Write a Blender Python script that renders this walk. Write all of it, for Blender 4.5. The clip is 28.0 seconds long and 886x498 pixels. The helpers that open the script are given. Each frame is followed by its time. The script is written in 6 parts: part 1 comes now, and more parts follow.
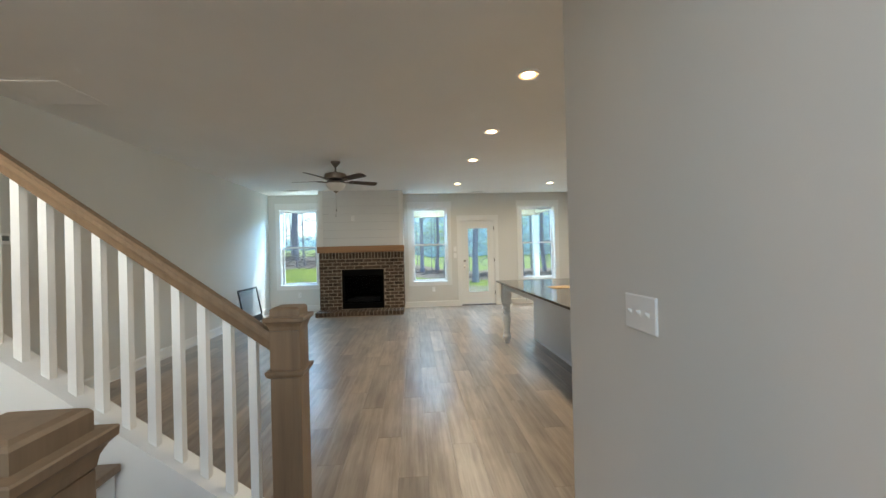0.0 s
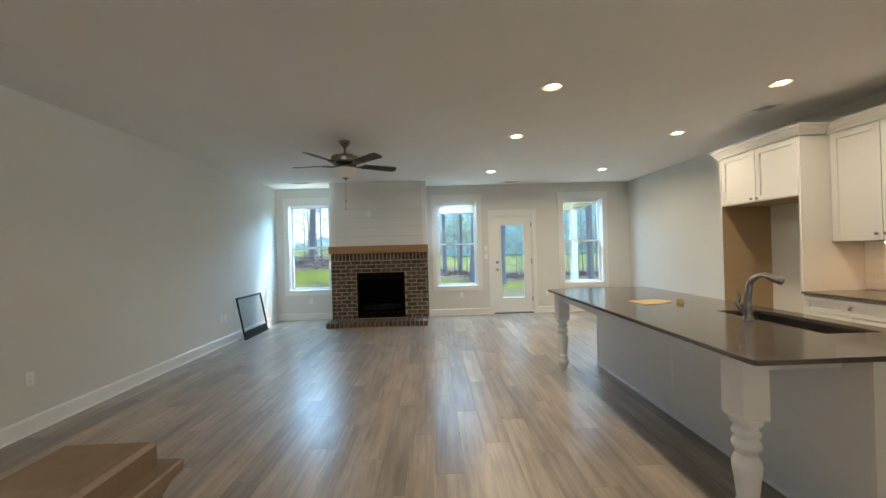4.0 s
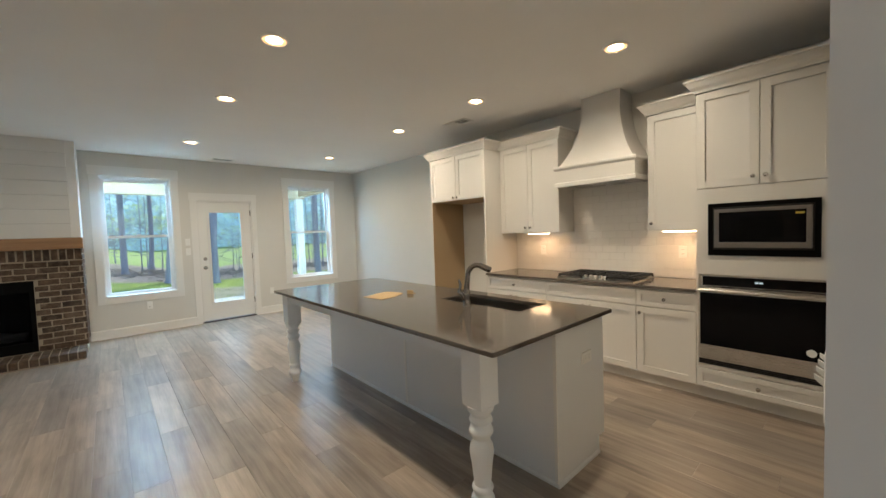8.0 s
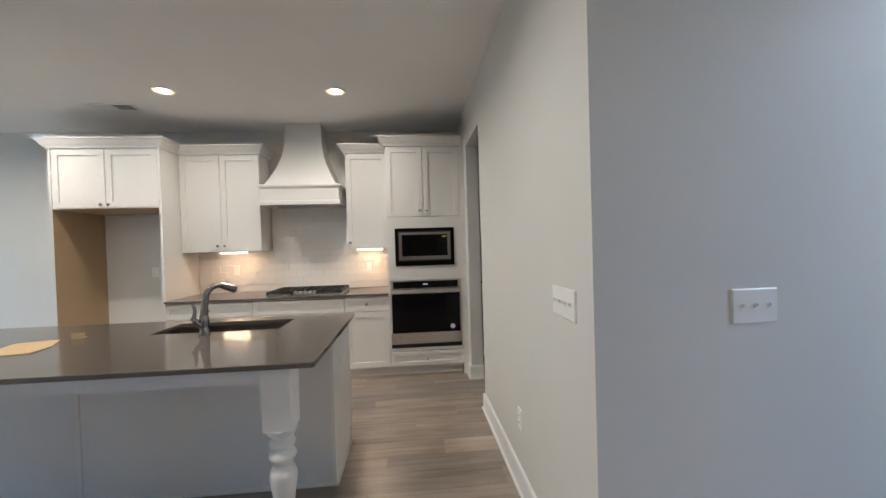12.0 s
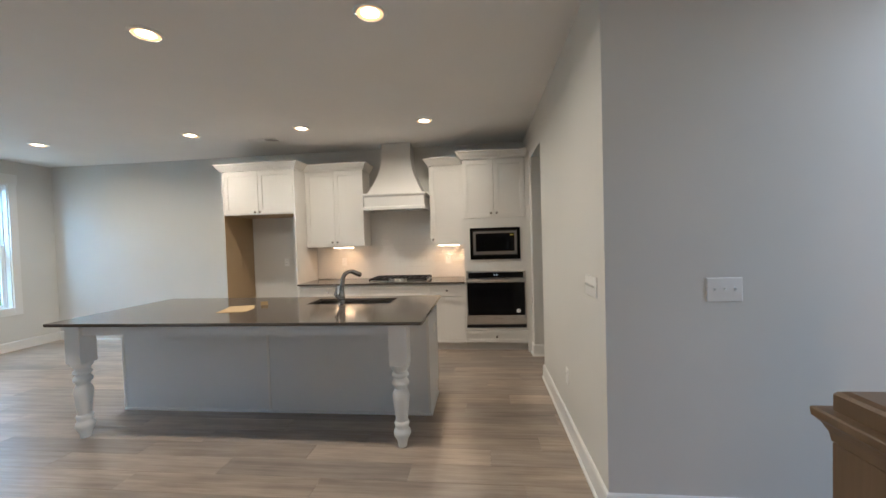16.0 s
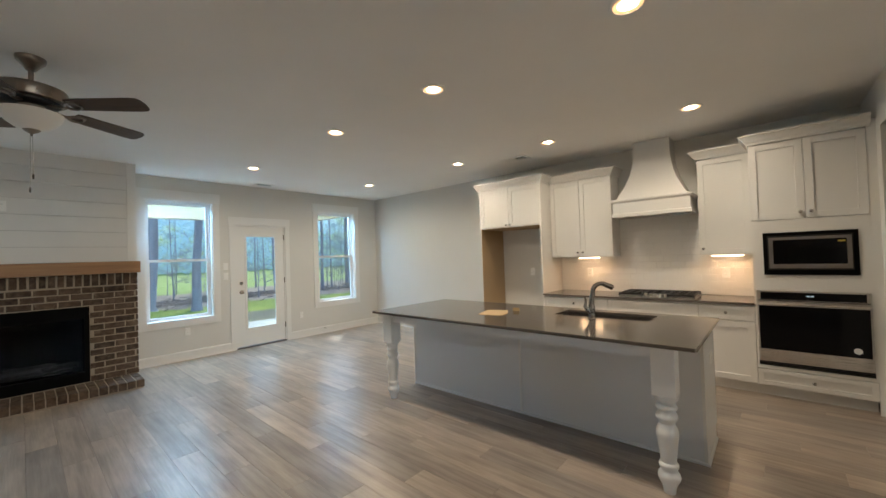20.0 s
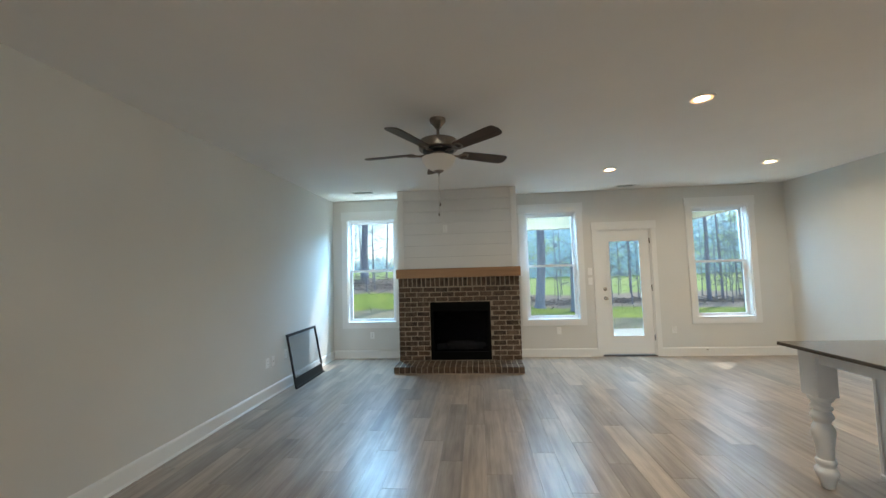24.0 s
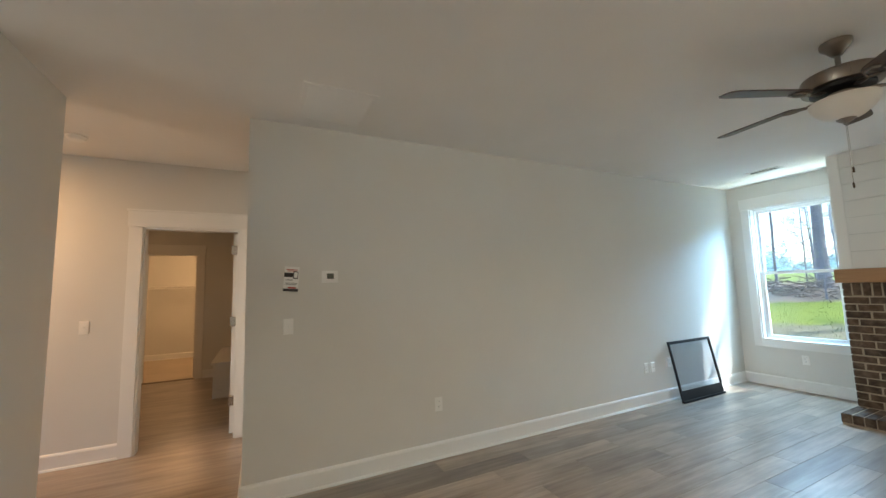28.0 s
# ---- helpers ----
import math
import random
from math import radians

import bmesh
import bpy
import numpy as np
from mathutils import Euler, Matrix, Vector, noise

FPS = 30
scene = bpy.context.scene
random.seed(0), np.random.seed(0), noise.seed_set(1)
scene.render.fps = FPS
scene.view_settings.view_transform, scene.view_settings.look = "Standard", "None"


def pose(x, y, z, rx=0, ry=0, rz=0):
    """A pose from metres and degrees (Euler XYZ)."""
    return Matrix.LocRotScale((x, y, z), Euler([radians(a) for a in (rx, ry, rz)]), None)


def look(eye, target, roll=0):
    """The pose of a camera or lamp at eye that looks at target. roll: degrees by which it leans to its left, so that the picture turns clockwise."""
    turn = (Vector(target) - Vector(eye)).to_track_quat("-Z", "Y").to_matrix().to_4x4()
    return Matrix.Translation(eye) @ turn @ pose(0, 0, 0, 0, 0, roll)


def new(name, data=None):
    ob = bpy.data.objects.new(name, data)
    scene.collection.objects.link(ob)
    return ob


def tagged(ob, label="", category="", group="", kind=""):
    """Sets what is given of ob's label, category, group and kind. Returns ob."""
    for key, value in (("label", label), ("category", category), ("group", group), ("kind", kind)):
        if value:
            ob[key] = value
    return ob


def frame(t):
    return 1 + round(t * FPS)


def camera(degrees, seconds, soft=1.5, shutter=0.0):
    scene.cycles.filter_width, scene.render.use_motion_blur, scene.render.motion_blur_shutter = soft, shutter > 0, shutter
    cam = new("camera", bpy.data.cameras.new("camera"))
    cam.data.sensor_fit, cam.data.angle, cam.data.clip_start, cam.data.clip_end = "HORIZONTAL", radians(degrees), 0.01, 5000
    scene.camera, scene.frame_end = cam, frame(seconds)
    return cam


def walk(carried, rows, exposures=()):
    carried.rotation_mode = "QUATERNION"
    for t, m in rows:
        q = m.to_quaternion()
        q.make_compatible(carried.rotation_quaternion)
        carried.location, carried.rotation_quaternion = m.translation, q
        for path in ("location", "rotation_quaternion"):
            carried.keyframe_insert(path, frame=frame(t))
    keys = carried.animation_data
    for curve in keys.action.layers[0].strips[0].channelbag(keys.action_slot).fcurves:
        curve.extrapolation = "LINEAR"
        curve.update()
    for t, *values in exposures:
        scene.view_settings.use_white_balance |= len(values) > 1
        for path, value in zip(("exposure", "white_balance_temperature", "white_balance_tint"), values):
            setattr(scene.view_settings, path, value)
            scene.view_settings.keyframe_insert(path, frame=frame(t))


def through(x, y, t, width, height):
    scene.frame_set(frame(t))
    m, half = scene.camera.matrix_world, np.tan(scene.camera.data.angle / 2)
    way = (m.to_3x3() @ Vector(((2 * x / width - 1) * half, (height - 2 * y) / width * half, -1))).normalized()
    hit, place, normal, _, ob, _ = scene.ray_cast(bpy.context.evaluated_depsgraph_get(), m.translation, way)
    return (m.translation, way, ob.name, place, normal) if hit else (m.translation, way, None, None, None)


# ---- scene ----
cam = camera(99.9, 28.0)
PATH = [
    (0, (3.33, -9.04, 1.364), (3.487, -7.046, 1.37), -1.4),
    (0.5, (3.329, -8.857, 1.368), (3.468, -6.862, 1.374), -1.2),
    (1, (3.341, -8.662, 1.37), (3.455, -6.665, 1.376), -1.4),
    (1.5, (3.347, -8.481, 1.376), (3.395, -6.482, 1.387), -1.6),
    (2, (3.313, -8.274, 1.37), (3.336, -6.274, 1.387), -1.5),
    (2.5, (3.298, -8.163, 1.368), (3.306, -6.163, 1.387), -1.5),
    (4.5, (3.208, -7.759, 1.398), (3.313, -5.762, 1.389), -1.7),
    (5, (3.19, -7.668, 1.411), (3.512, -5.694, 1.379), -1.7),
    (5.5, (3.181, -7.627, 1.401), (3.732, -5.705, 1.356), -1.8),
    (6, (3.193, -7.573, 1.409), (3.942, -5.72, 1.343), -1.8),
    (6.5, (3.217, -7.55, 1.403), (4.125, -5.769, 1.33), -2.0),
    (7, (3.249, -7.524, 1.394), (4.312, -5.832, 1.316), -1.9),
    (7.5, (3.307, -7.475, 1.402), (4.489, -5.863, 1.318), -2.0),
    (8, (3.361, -7.383, 1.411), (4.695, -5.896, 1.318), -2.0),
    (8.5, (3.384, -7.294, 1.421), (4.897, -5.989, 1.322), -2.0),
    (9, (3.414, -7.21, 1.412), (5.166, -6.249, 1.322), -1.7),
    (9.5, (3.434, -7.149, 1.401), (5.302, -6.44, 1.325), -1.8),
    (10, (3.469, -7.049, 1.384), (5.389, -6.495, 1.319), -1.7),
    (10.5, (3.433, -6.937, 1.396), (5.39, -6.529, 1.34), -1.7),
    (11, (3.293, -6.807, 1.391), (5.282, -6.605, 1.355), -1.5),
    (11.5, (3.116, -6.77, 1.395), (5.116, -6.777, 1.361), -1.5),
    (12, (2.915, -6.788, 1.382), (4.908, -6.954, 1.352), -1.7),
    (12.5, (2.776, -6.825, 1.373), (4.766, -7.013, 1.337), -1.8),
    (14.5, (2.269, -6.836, 1.433), (4.267, -6.899, 1.376), -1.7),
    (15, (2.211, -6.814, 1.432), (4.21, -6.797, 1.374), -1.8),
    (15.5, (2.172, -6.794, 1.427), (4.169, -6.695, 1.373), -1.8),
    (16, (2.147, -6.757, 1.428), (4.136, -6.55, 1.374), -1.7),
    (16.5, (2.126, -6.747, 1.43), (4.1, -6.424, 1.38), -1.7),
    (17, (2.107, -6.716, 1.426), (4.056, -6.269, 1.39), -1.7),
    (17.5, (2.098, -6.699, 1.43), (4.016, -6.131, 1.403), -1.7),
    (18, (2.094, -6.68, 1.425), (3.967, -5.977, 1.412), -1.7),
    (18.5, (2.104, -6.663, 1.427), (3.928, -5.844, 1.42), -1.8),
    (19, (2.142, -6.665, 1.435), (3.892, -5.696, 1.437), -1.8),
    (19.5, (2.146, -6.663, 1.435), (3.803, -5.544, 1.449), -1.8),
    (20, (2.132, -6.678, 1.436), (3.631, -5.355, 1.474), -1.9),
    (20.5, (2.132, -6.69, 1.445), (3.461, -5.196, 1.495), -1.9),
    (21, (2.162, -6.663, 1.412), (3.294, -5.015, 1.477), -1.9),
    (21.5, (2.187, -6.588, 1.41), (3.169, -4.846, 1.471), -1.8),
    (23.5, (2.404, -6.388, 1.418), (2.494, -4.394, 1.541), -1.9),
    (24, (2.472, -6.387, 1.432), (2.294, -4.399, 1.56), -1.6),
    (24.5, (2.5, -6.411, 1.417), (2.182, -4.442, 1.559), -1.7),
    (25, (2.57, -6.428, 1.451), (2.032, -4.507, 1.597), -1.7),
    (25.5, (2.691, -6.404, 1.489), (1.958, -4.548, 1.624), -1.6),
    (26, (2.793, -6.355, 1.487), (1.837, -4.604, 1.634), -1.7),
    (26.5, (2.82, -6.296, 1.469), (1.601, -4.719, 1.638), -1.8),
    (27, (2.847, -6.271, 1.461), (1.424, -4.876, 1.632), -1.6),
    (27.5, (2.923, -6.233, 1.464), (1.312, -5.062, 1.646), -1.7),
    (28, (2.969, -6.176, 1.441), (1.181, -5.302, 1.643), -1.7),
]
GRADE = [(0, 1.36, 6000, 4), (2.3, 1.41, 6000, 5), (5, 1.21, 6050, 4), (7, 1.17, 6000, 5), (8, 1.29, 5950, 5), (9, 1.29, 5900, 6), (11, 1.48, 5220, 7), (12.5, 1.5, 5080, 7), (14.5, 1.47, 5150, 8), (16.5, 1.34, 5500, 7), (19, 1.22, 5800, 6), (24, 1.19, 5950, 5), (26, 1.38, 6200, 4), (27, 1.60, 6150, 5), (28, 1.64, 6100, 5)]
walk(cam, [(t, look(eye, goal, roll)) for t, eye, goal, roll in PATH], GRADE)

# ---- world, sun, large lights, exposure ----
world = bpy.data.worlds.new("sky")
scene.world = world
world.use_nodes = True
wn = world.node_tree
sky = wn.nodes.new("ShaderNodeTexSky")
sky.sky_type, sky.sun_disc = "NISHITA", False
sky.sun_elevation, sky.sun_rotation = radians(45.7), radians(43.6)
wn.links.new(sky.outputs[0], wn.nodes["Background"].inputs[0])
wn.nodes["Background"].inputs[1].default_value = 0.15
sun = new("sun", bpy.data.lights.new("sun", "SUN"))
sun.data.energy, sun.data.angle, sun.data.color = 1.9, radians(0.6), (1.0, 0.95, 0.86)
sun.matrix_world = look((6.9, 7.25, 10.25), (0, 0, 0))

LAMP_WATTS, LAMP_COLOR = 5.5, (1.0, 0.79, 0.56)
STRIP_WATTS, STRIP_COLOR = 0.48, (1.0, 0.50, 0.21)
HALL_WATTS, HALL_COLOR = 11.5, (1.0, 0.53, 0.23)


def disk_lamp(name, x, y, z, watts, color, size, spread=180):
    lamp = new(name, bpy.data.lights.new(name, "AREA"))
    lamp.data.shape, lamp.data.size, lamp.data.energy, lamp.data.color = "DISK", size, watts, color
    lamp.data.spread = radians(spread)
    lamp.location = (x, y, z)
    return lamp


# unseen fill lamp in the front wall, added to brighten the west wall
lp = new("foyer_fill", bpy.data.lights.new("foyer_fill", "AREA"))
lp.data.shape, lp.data.size, lp.data.size_y, lp.data.energy, lp.data.color = "RECTANGLE", 1.6, 0.6, 6.8, (1.0, 0.90, 0.76)
lp.data.spread = radians(48)
lp.matrix_world = look((2.2, -11.25, 2.28), (0.0, -4.2, 0.8))
disk_lamp("foyer_lamp", 3.4, -9.6, 2.70, 8.0, (0.92, 0.95, 1.0), 0.2)

# fill lamps hidden outside above the window and door heads, standing in for sky
SKY_FILL_COLOR = (0.41, 0.71, 1.0)
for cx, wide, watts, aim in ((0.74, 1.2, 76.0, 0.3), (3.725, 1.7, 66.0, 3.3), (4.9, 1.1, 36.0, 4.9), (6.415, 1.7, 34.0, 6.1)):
    lp = new("window_sky_fill", bpy.data.lights.new("window_sky_fill", "AREA"))
    lp.data.shape, lp.data.size, lp.data.size_y, lp.data.energy, lp.data.color = "RECTANGLE", wide, 0.40, watts, SKY_FILL_COLOR
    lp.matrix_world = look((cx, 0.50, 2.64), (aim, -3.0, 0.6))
# fill lamps hidden below the sills, standing in for bounce off lawn and slab
for cx, watts, aim, up in ((0.635, 92.0, 0.1, 1.0), (3.55, 26.0, 3.2, 0.3), (6.55, 16.0, 5.6, 0.3)):
    lp = new("lawn_fill", bpy.data.lights.new("lawn_fill", "AREA"))
    lp.data.shape, lp.data.size, lp.data.size_y, lp.data.energy, lp.data.color = "RECTANGLE", 1.2, 0.2, watts, (0.84, 0.96, 0.84)
    lp.matrix_world = look((cx, 0.26, 0.20), (aim, -3.5, up))

# ---- plan ----
H = 2.74                       # ceiling
XW = -0.05                     # long west wall
XR = 7.415                     # kitchen wall
YS = -7.357                     # wall south of the kitchen
XF = 4.05                      # switch wall beside the stairs
YH = -6.275                    # north end of the hall opening
XH = -1.465                    # hall wall
YE = -11.2                     # front of the house
T = 0.12


# ---- materials ----
def material(name, rough=0.5, metal=0.0, color=(0.8, 0.8, 0.8)):
    m = bpy.data.materials.new(name)
    m.use_nodes = True
    b = m.node_tree.nodes["Principled BSDF"]
    b.inputs["Base Color"].default_value = (*color, 1)
    b.inputs["Roughness"].default_value = rough
    b.inputs["Metallic"].default_value = metal
    return m, m.node_tree, b


def node(nt, kind, **values):
    n = nt.nodes.new("ShaderNode" + kind)
    for key, value in values.items():
        n.inputs[key.replace("_", " ")].default_value = value
    return n


def coords(nt, scale=(1, 1, 1), which="Object"):
    c = nt.nodes.new("ShaderNodeTexCoord")
    mp = nt.nodes.new("ShaderNodeMapping")
    mp.inputs["Scale"].default_value = scale
    nt.links.new(c.outputs[which], mp.inputs["Vector"])
    return mp.outputs["Vector"]


def ramp(nt, fac, stops):
    r = nt.nodes.new("ShaderNodeValToRGB")
    while len(r.color_ramp.elements) < len(stops):
        r.color_ramp.elements.new(0.5)
    for e, (at, col) in zip(r.color_ramp.elements, stops):
        e.position, e.color = at, (*col, 1)
    nt.links.new(fac, r.inputs["Fac"])
    return r.outputs["Color"]


def noise_tex(nt, vec, scale, detail=4.0, rough=0.55, out="Fac"):
    n = node(nt, "TexNoise", Scale=scale, Detail=detail, Roughness=rough)
    nt.links.new(vec, n.inputs["Vector"])
    return n.outputs[out]


def bump(nt, b, height, strength, distance):
    k = node(nt, "Bump", Strength=strength, Distance=distance)
    nt.links.new(height, k.inputs["Height"])
    nt.links.new(k.outputs["Normal"], b.inputs["Normal"])


def mix(nt, a, c, fac, mode="MIX"):
    k = nt.nodes.new("ShaderNodeMix")
    k.data_type, k.blend_type = "RGBA", mode
    for sock, val in ((k.inputs[6], a), (k.inputs[7], c)):
        if isinstance(val, tuple):
            sock.default_value = (*val, 1)
        else:
            nt.links.new(val, sock)
    if isinstance(fac, float):
        k.inputs[0].default_value = fac
    else:
        nt.links.new(fac, k.inputs[0])
    return k.outputs[2]


def paint(name, color, rough=0.55, grain=220.0, depth=0.0006, tone=0.04):
    """Rolled or sprayed paint: faint patches and an orange-peel relief."""
    m, nt, b = material(name, rough)
    v = coords(nt)
    low = tuple(c * (1 - tone) for c in color)
    nt.links.new(ramp(nt, noise_tex(nt, v, 1.3, 5), [(0.3, low), (0.7, color)]), b.inputs["Base Color"])
    bump(nt, b, noise_tex(nt, v, grain, 2), 0.35, depth)
    return m


WALL = paint("greige_wall_paint", (0.715, 0.708, 0.675), 0.6)
CEIL = paint("flat_ceiling_paint", (0.86, 0.85, 0.83), 0.85, 160, 0.0008)
TRIM = paint("white_trim_paint", (0.82, 0.82, 0.80), 0.35, 60, 0.0002, 0.02)
CABINET = paint("white_cabinet_paint", (0.70, 0.68, 0.645), 0.32, 90, 0.00015, 0.02)
# grey that paints the shade seen between the shiplap boards
GAP_SHADE = paint("grey_gap_shade", (0.34, 0.335, 0.33), 0.9, 90, 0.0006, 0.2)
SHIPLAP = paint("white_shiplap_paint", (0.75, 0.75, 0.735), 0.4, 45, 0.0004, 0.05)
ISLAND = paint("pale_grey_island_paint", (0.78, 0.80, 0.82), 0.38, 90, 0.00015, 0.03)
PLASTIC = paint("white_plastic", (0.86, 0.86, 0.84), 0.3, 40, 0.0001, 0.01)
VINYL = paint("white_window_vinyl", (0.80, 0.81, 0.82), 0.3, 40, 0.0001, 0.01)
DARK = paint("dark_gap", (0.02, 0.02, 0.02), 0.7, 40, 0.0001, 0.2)
BLACK = paint("black_enamel", (0.010, 0.010, 0.011), 0.42, 120, 0.0001, 0.3)
SOOT = paint("matt_black_firebox", (0.0025, 0.0025, 0.0025), 0.8, 60, 0.001, 0.4)
SOOT.node_tree.nodes["Principled BSDF"].inputs["Specular IOR Level"].default_value = 0.12
SOOT.node_tree.nodes["Principled BSDF"].inputs["Specular IOR Level"].default_value = 0.08
CHAR = paint("charred_ceramic", (0.10, 0.088, 0.078), 0.9, 30, 0.004, 0.6)
PORCH = paint("cream_porch_paint", (0.64, 0.54, 0.39), 0.6, 60, 0.0003, 0.04)
RAW = paint("unfinished_tan_panel", (0.42, 0.30, 0.17), 0.6, 30, 0.0003, 0.12)


def metal(name, color, rough, brushed=(1, 1, 60)):
    m, nt, b = material(name, rough, 1.0, color)
    v = coords(nt, brushed)
    n = noise_tex(nt, v, 6.0, 3)
    r = node(nt, "MapRange")
    r.inputs["To Min"].default_value, r.inputs["To Max"].default_value = rough * 0.75, rough * 1.3
    nt.links.new(n, r.inputs["Value"])
    nt.links.new(r.outputs["Result"], b.inputs["Roughness"])
    return m


STEEL = metal("brushed_stainless_steel", (0.60, 0.58, 0.55), 0.28, (1, 1, 80))
NICKEL = metal("brushed_nickel", (0.55, 0.53, 0.50), 0.25, (40, 40, 2))
CHROME = metal("polished_chrome", (0.70, 0.70, 0.71), 0.08)
DARKSTEEL = metal("dark_stainless_steel", (0.30, 0.285, 0.27), 0.3, (1, 1, 80))
FAUCET = metal("brushed_faucet_steel", (0.29, 0.275, 0.26), 0.2, (40, 40, 2))
PEWTER = metal("aged_pewter", (0.26, 0.225, 0.195), 0.3, (40, 40, 2))
BRONZE = metal("dark_bronze_metal", (0.10, 0.08, 0.06), 0.35)


def emitter(name, color, strength):
    m, nt, b = material(name, 0.4, 0.0, (0.8, 0.8, 0.8))
    b.inputs["Emission Color"].default_value = (*color, 1)
    b.inputs["Emission Strength"].default_value = strength
    return m


LENS = emitter("lit_lamp_lens", (1.0, 0.76, 0.48), 11.0)
# emission that stands in for warm lamplight on the trim
TRIM_GLOW = emitter("lamplit_trim_glow", (1.0, 0.44, 0.14), 0.75)
STRIP = emitter("lit_strip_lens", (1.0, 0.68, 0.38), 8.0)
DISPLAY = emitter("lit_clock_digits", (0.7, 0.9, 1.0), 0.25)


def glass(name, tint=(1, 1, 1), base=0.04, rough=0.02):
    """Thin clear glass that mirrors more towards grazing sight."""
    m, nt, b = material(name)
    nt.nodes.remove(b)
    clear, gloss, mx = nt.nodes.new("ShaderNodeBsdfTransparent"), nt.nodes.new("ShaderNodeBsdfGlossy"), nt.nodes.new("ShaderNodeMixShader")
    clear.inputs[0].default_value = (*tint, 1)
    gloss.inputs["Roughness"].default_value = rough
    lw = node(nt, "LayerWeight", Blend=0.5)
    pw, ma = nt.nodes.new("ShaderNodeMath"), nt.nodes.new("ShaderNodeMath")
    pw.operation, ma.operation = "POWER", "MULTIPLY_ADD"
    pw.inputs[1].default_value = 5.0
    ma.inputs[1].default_value, ma.inputs[2].default_value = 1.0 - base, base
    nt.links.new(lw.outputs["Facing"], pw.inputs[0])
    nt.links.new(pw.outputs[0], ma.inputs[0])
    nt.links.new(ma.outputs[0], mx.inputs[0])
    nt.links.new(clear.outputs[0], mx.inputs[1])
    nt.links.new(gloss.outputs[0], mx.inputs[2])
    nt.links.new(mx.outputs[0], nt.nodes["Material Output"].inputs["Surface"])
    return m


PANE = glass("window_glass", (0.93, 0.96, 0.96))
SMOKED = glass("smoked_screen_glass", (0.86, 0.88, 0.90))
BLACKGLASS, _nt, _b = material("black_oven_glass", 0.06, 0.0, (0.004, 0.004, 0.005))
_b.inputs["Specular IOR Level"].default_value = 0.15


def wood(name, dark, light, axis, grain=9.0, rough=0.5, per_piece=False, depth=0.0005):
    """Wood whose grain runs along the given axis of the object."""
    m, nt, b = material(name, rough)
    sc = [1.0, 1.0, 1.0]
    sc["xyz".index(axis)] = 0.06
    v = coords(nt, tuple(s * grain for s in sc))
    if per_piece:
        info = nt.nodes.new("ShaderNodeObjectInfo")
        comb = nt.nodes.new("ShaderNodeCombineXYZ")
        mul = nt.nodes.new("ShaderNodeMath")
        mul.operation = "MULTIPLY"
        mul.inputs[1].default_value = 37.0
        nt.links.new(info.outputs["Random"], mul.inputs[0])
        for s in range(3):
            nt.links.new(mul.outputs[0], comb.inputs[s])
        add = nt.nodes.new("ShaderNodeVectorMath")
        add.operation = "ADD"
        nt.links.new(v, add.inputs[0])
        nt.links.new(comb.outputs[0], add.inputs[1])
        v = add.outputs[0]
    fine = noise_tex(nt, v, 3.0, 6, 0.65)
    col = ramp(nt, fine, [(0.28, dark), (0.72, light)])
    broad = noise_tex(nt, v, 0.7, 3, 0.5)
    col = mix(nt, col, ramp(nt, broad, [(0.3, tuple(d * 0.75 for d in dark)), (0.7, light)]), 0.45)
    if per_piece:
        tone = ramp(nt, info.outputs["Random"], [(0.0, (0.70, 0.71, 0.73)), (0.3, (0.90, 0.90, 0.90)), (0.7, (1.03, 1.01, 0.98)), (1.0, (1.26, 1.22, 1.16))])
        col = mix(nt, col, tone, 1.0, "MULTIPLY")
    nt.links.new(col, b.inputs["Base Color"])
    bump(nt, b, fine, 0.3, depth)
    return m, nt, b




def plank_mat():
    """Vinyl plank: broad smoky clouds drawn out along the board, fine dark grain, each board of its own tone."""
    m, nt, b = material("grey_brown_vinyl_plank", 0.30)
    info = nt.nodes.new("ShaderNodeObjectInfo")
    shift = node(nt, "VectorMath")
    shift.operation = "MULTIPLY_ADD"
    shift.inputs[1].default_value = (23.0, 41.0, 17.0)
    c = nt.nodes.new("ShaderNodeTexCoord")
    nt.links.new(info.outputs["Random"], shift.inputs[0])
    nt.links.new(c.outputs["Object"], shift.inputs[2])

    def drawn(sx, sy, scale, detail, rough):
        mp = nt.nodes.new("ShaderNodeMapping")
        mp.inputs["Scale"].default_value = (sx, sy, 1.0)
        nt.links.new(shift.outputs[0], mp.inputs["Vector"])
        return noise_tex(nt, mp.outputs["Vector"], scale, detail, rough)

    cloud = drawn(7.0, 2.1, 1.0, 3, 0.5)
    streak = drawn(26.0, 1.2, 1.0, 4, 0.6)
    pore = drawn(120.0, 6.0, 1.0, 3, 0.6)
    col = ramp(nt, cloud, [(0.30, (0.212, 0.173, 0.139)), (0.48, (0.318, 0.263, 0.213)), (0.68, (0.452, 0.385, 0.322))])
    col = mix(nt, col, ramp(nt, streak, [(0.36, (0.206, 0.167, 0.134)), (0.62, (0.468, 0.396, 0.329))]), 0.45)
    col = mix(nt, col, ramp(nt, pore, [(0.36, (0.78, 0.76, 0.74)), (0.55, (1.0, 1.0, 1.0))]), 0.38, "MULTIPLY")
    tone = ramp(nt, info.outputs["Random"], [(0.0, (0.70, 0.71, 0.73)), (0.3, (0.90, 0.90, 0.90)), (0.7, (1.05, 1.03, 1.0)), (1.0, (1.20, 1.18, 1.14))])
    nt.links.new(mix(nt, col, tone, 1.0, "MULTIPLY"), b.inputs["Base Color"])
    b.inputs["Specular IOR Level"].default_value = 0.95
    bump(nt, b, pore, 0.25, 0.0003)
    return m


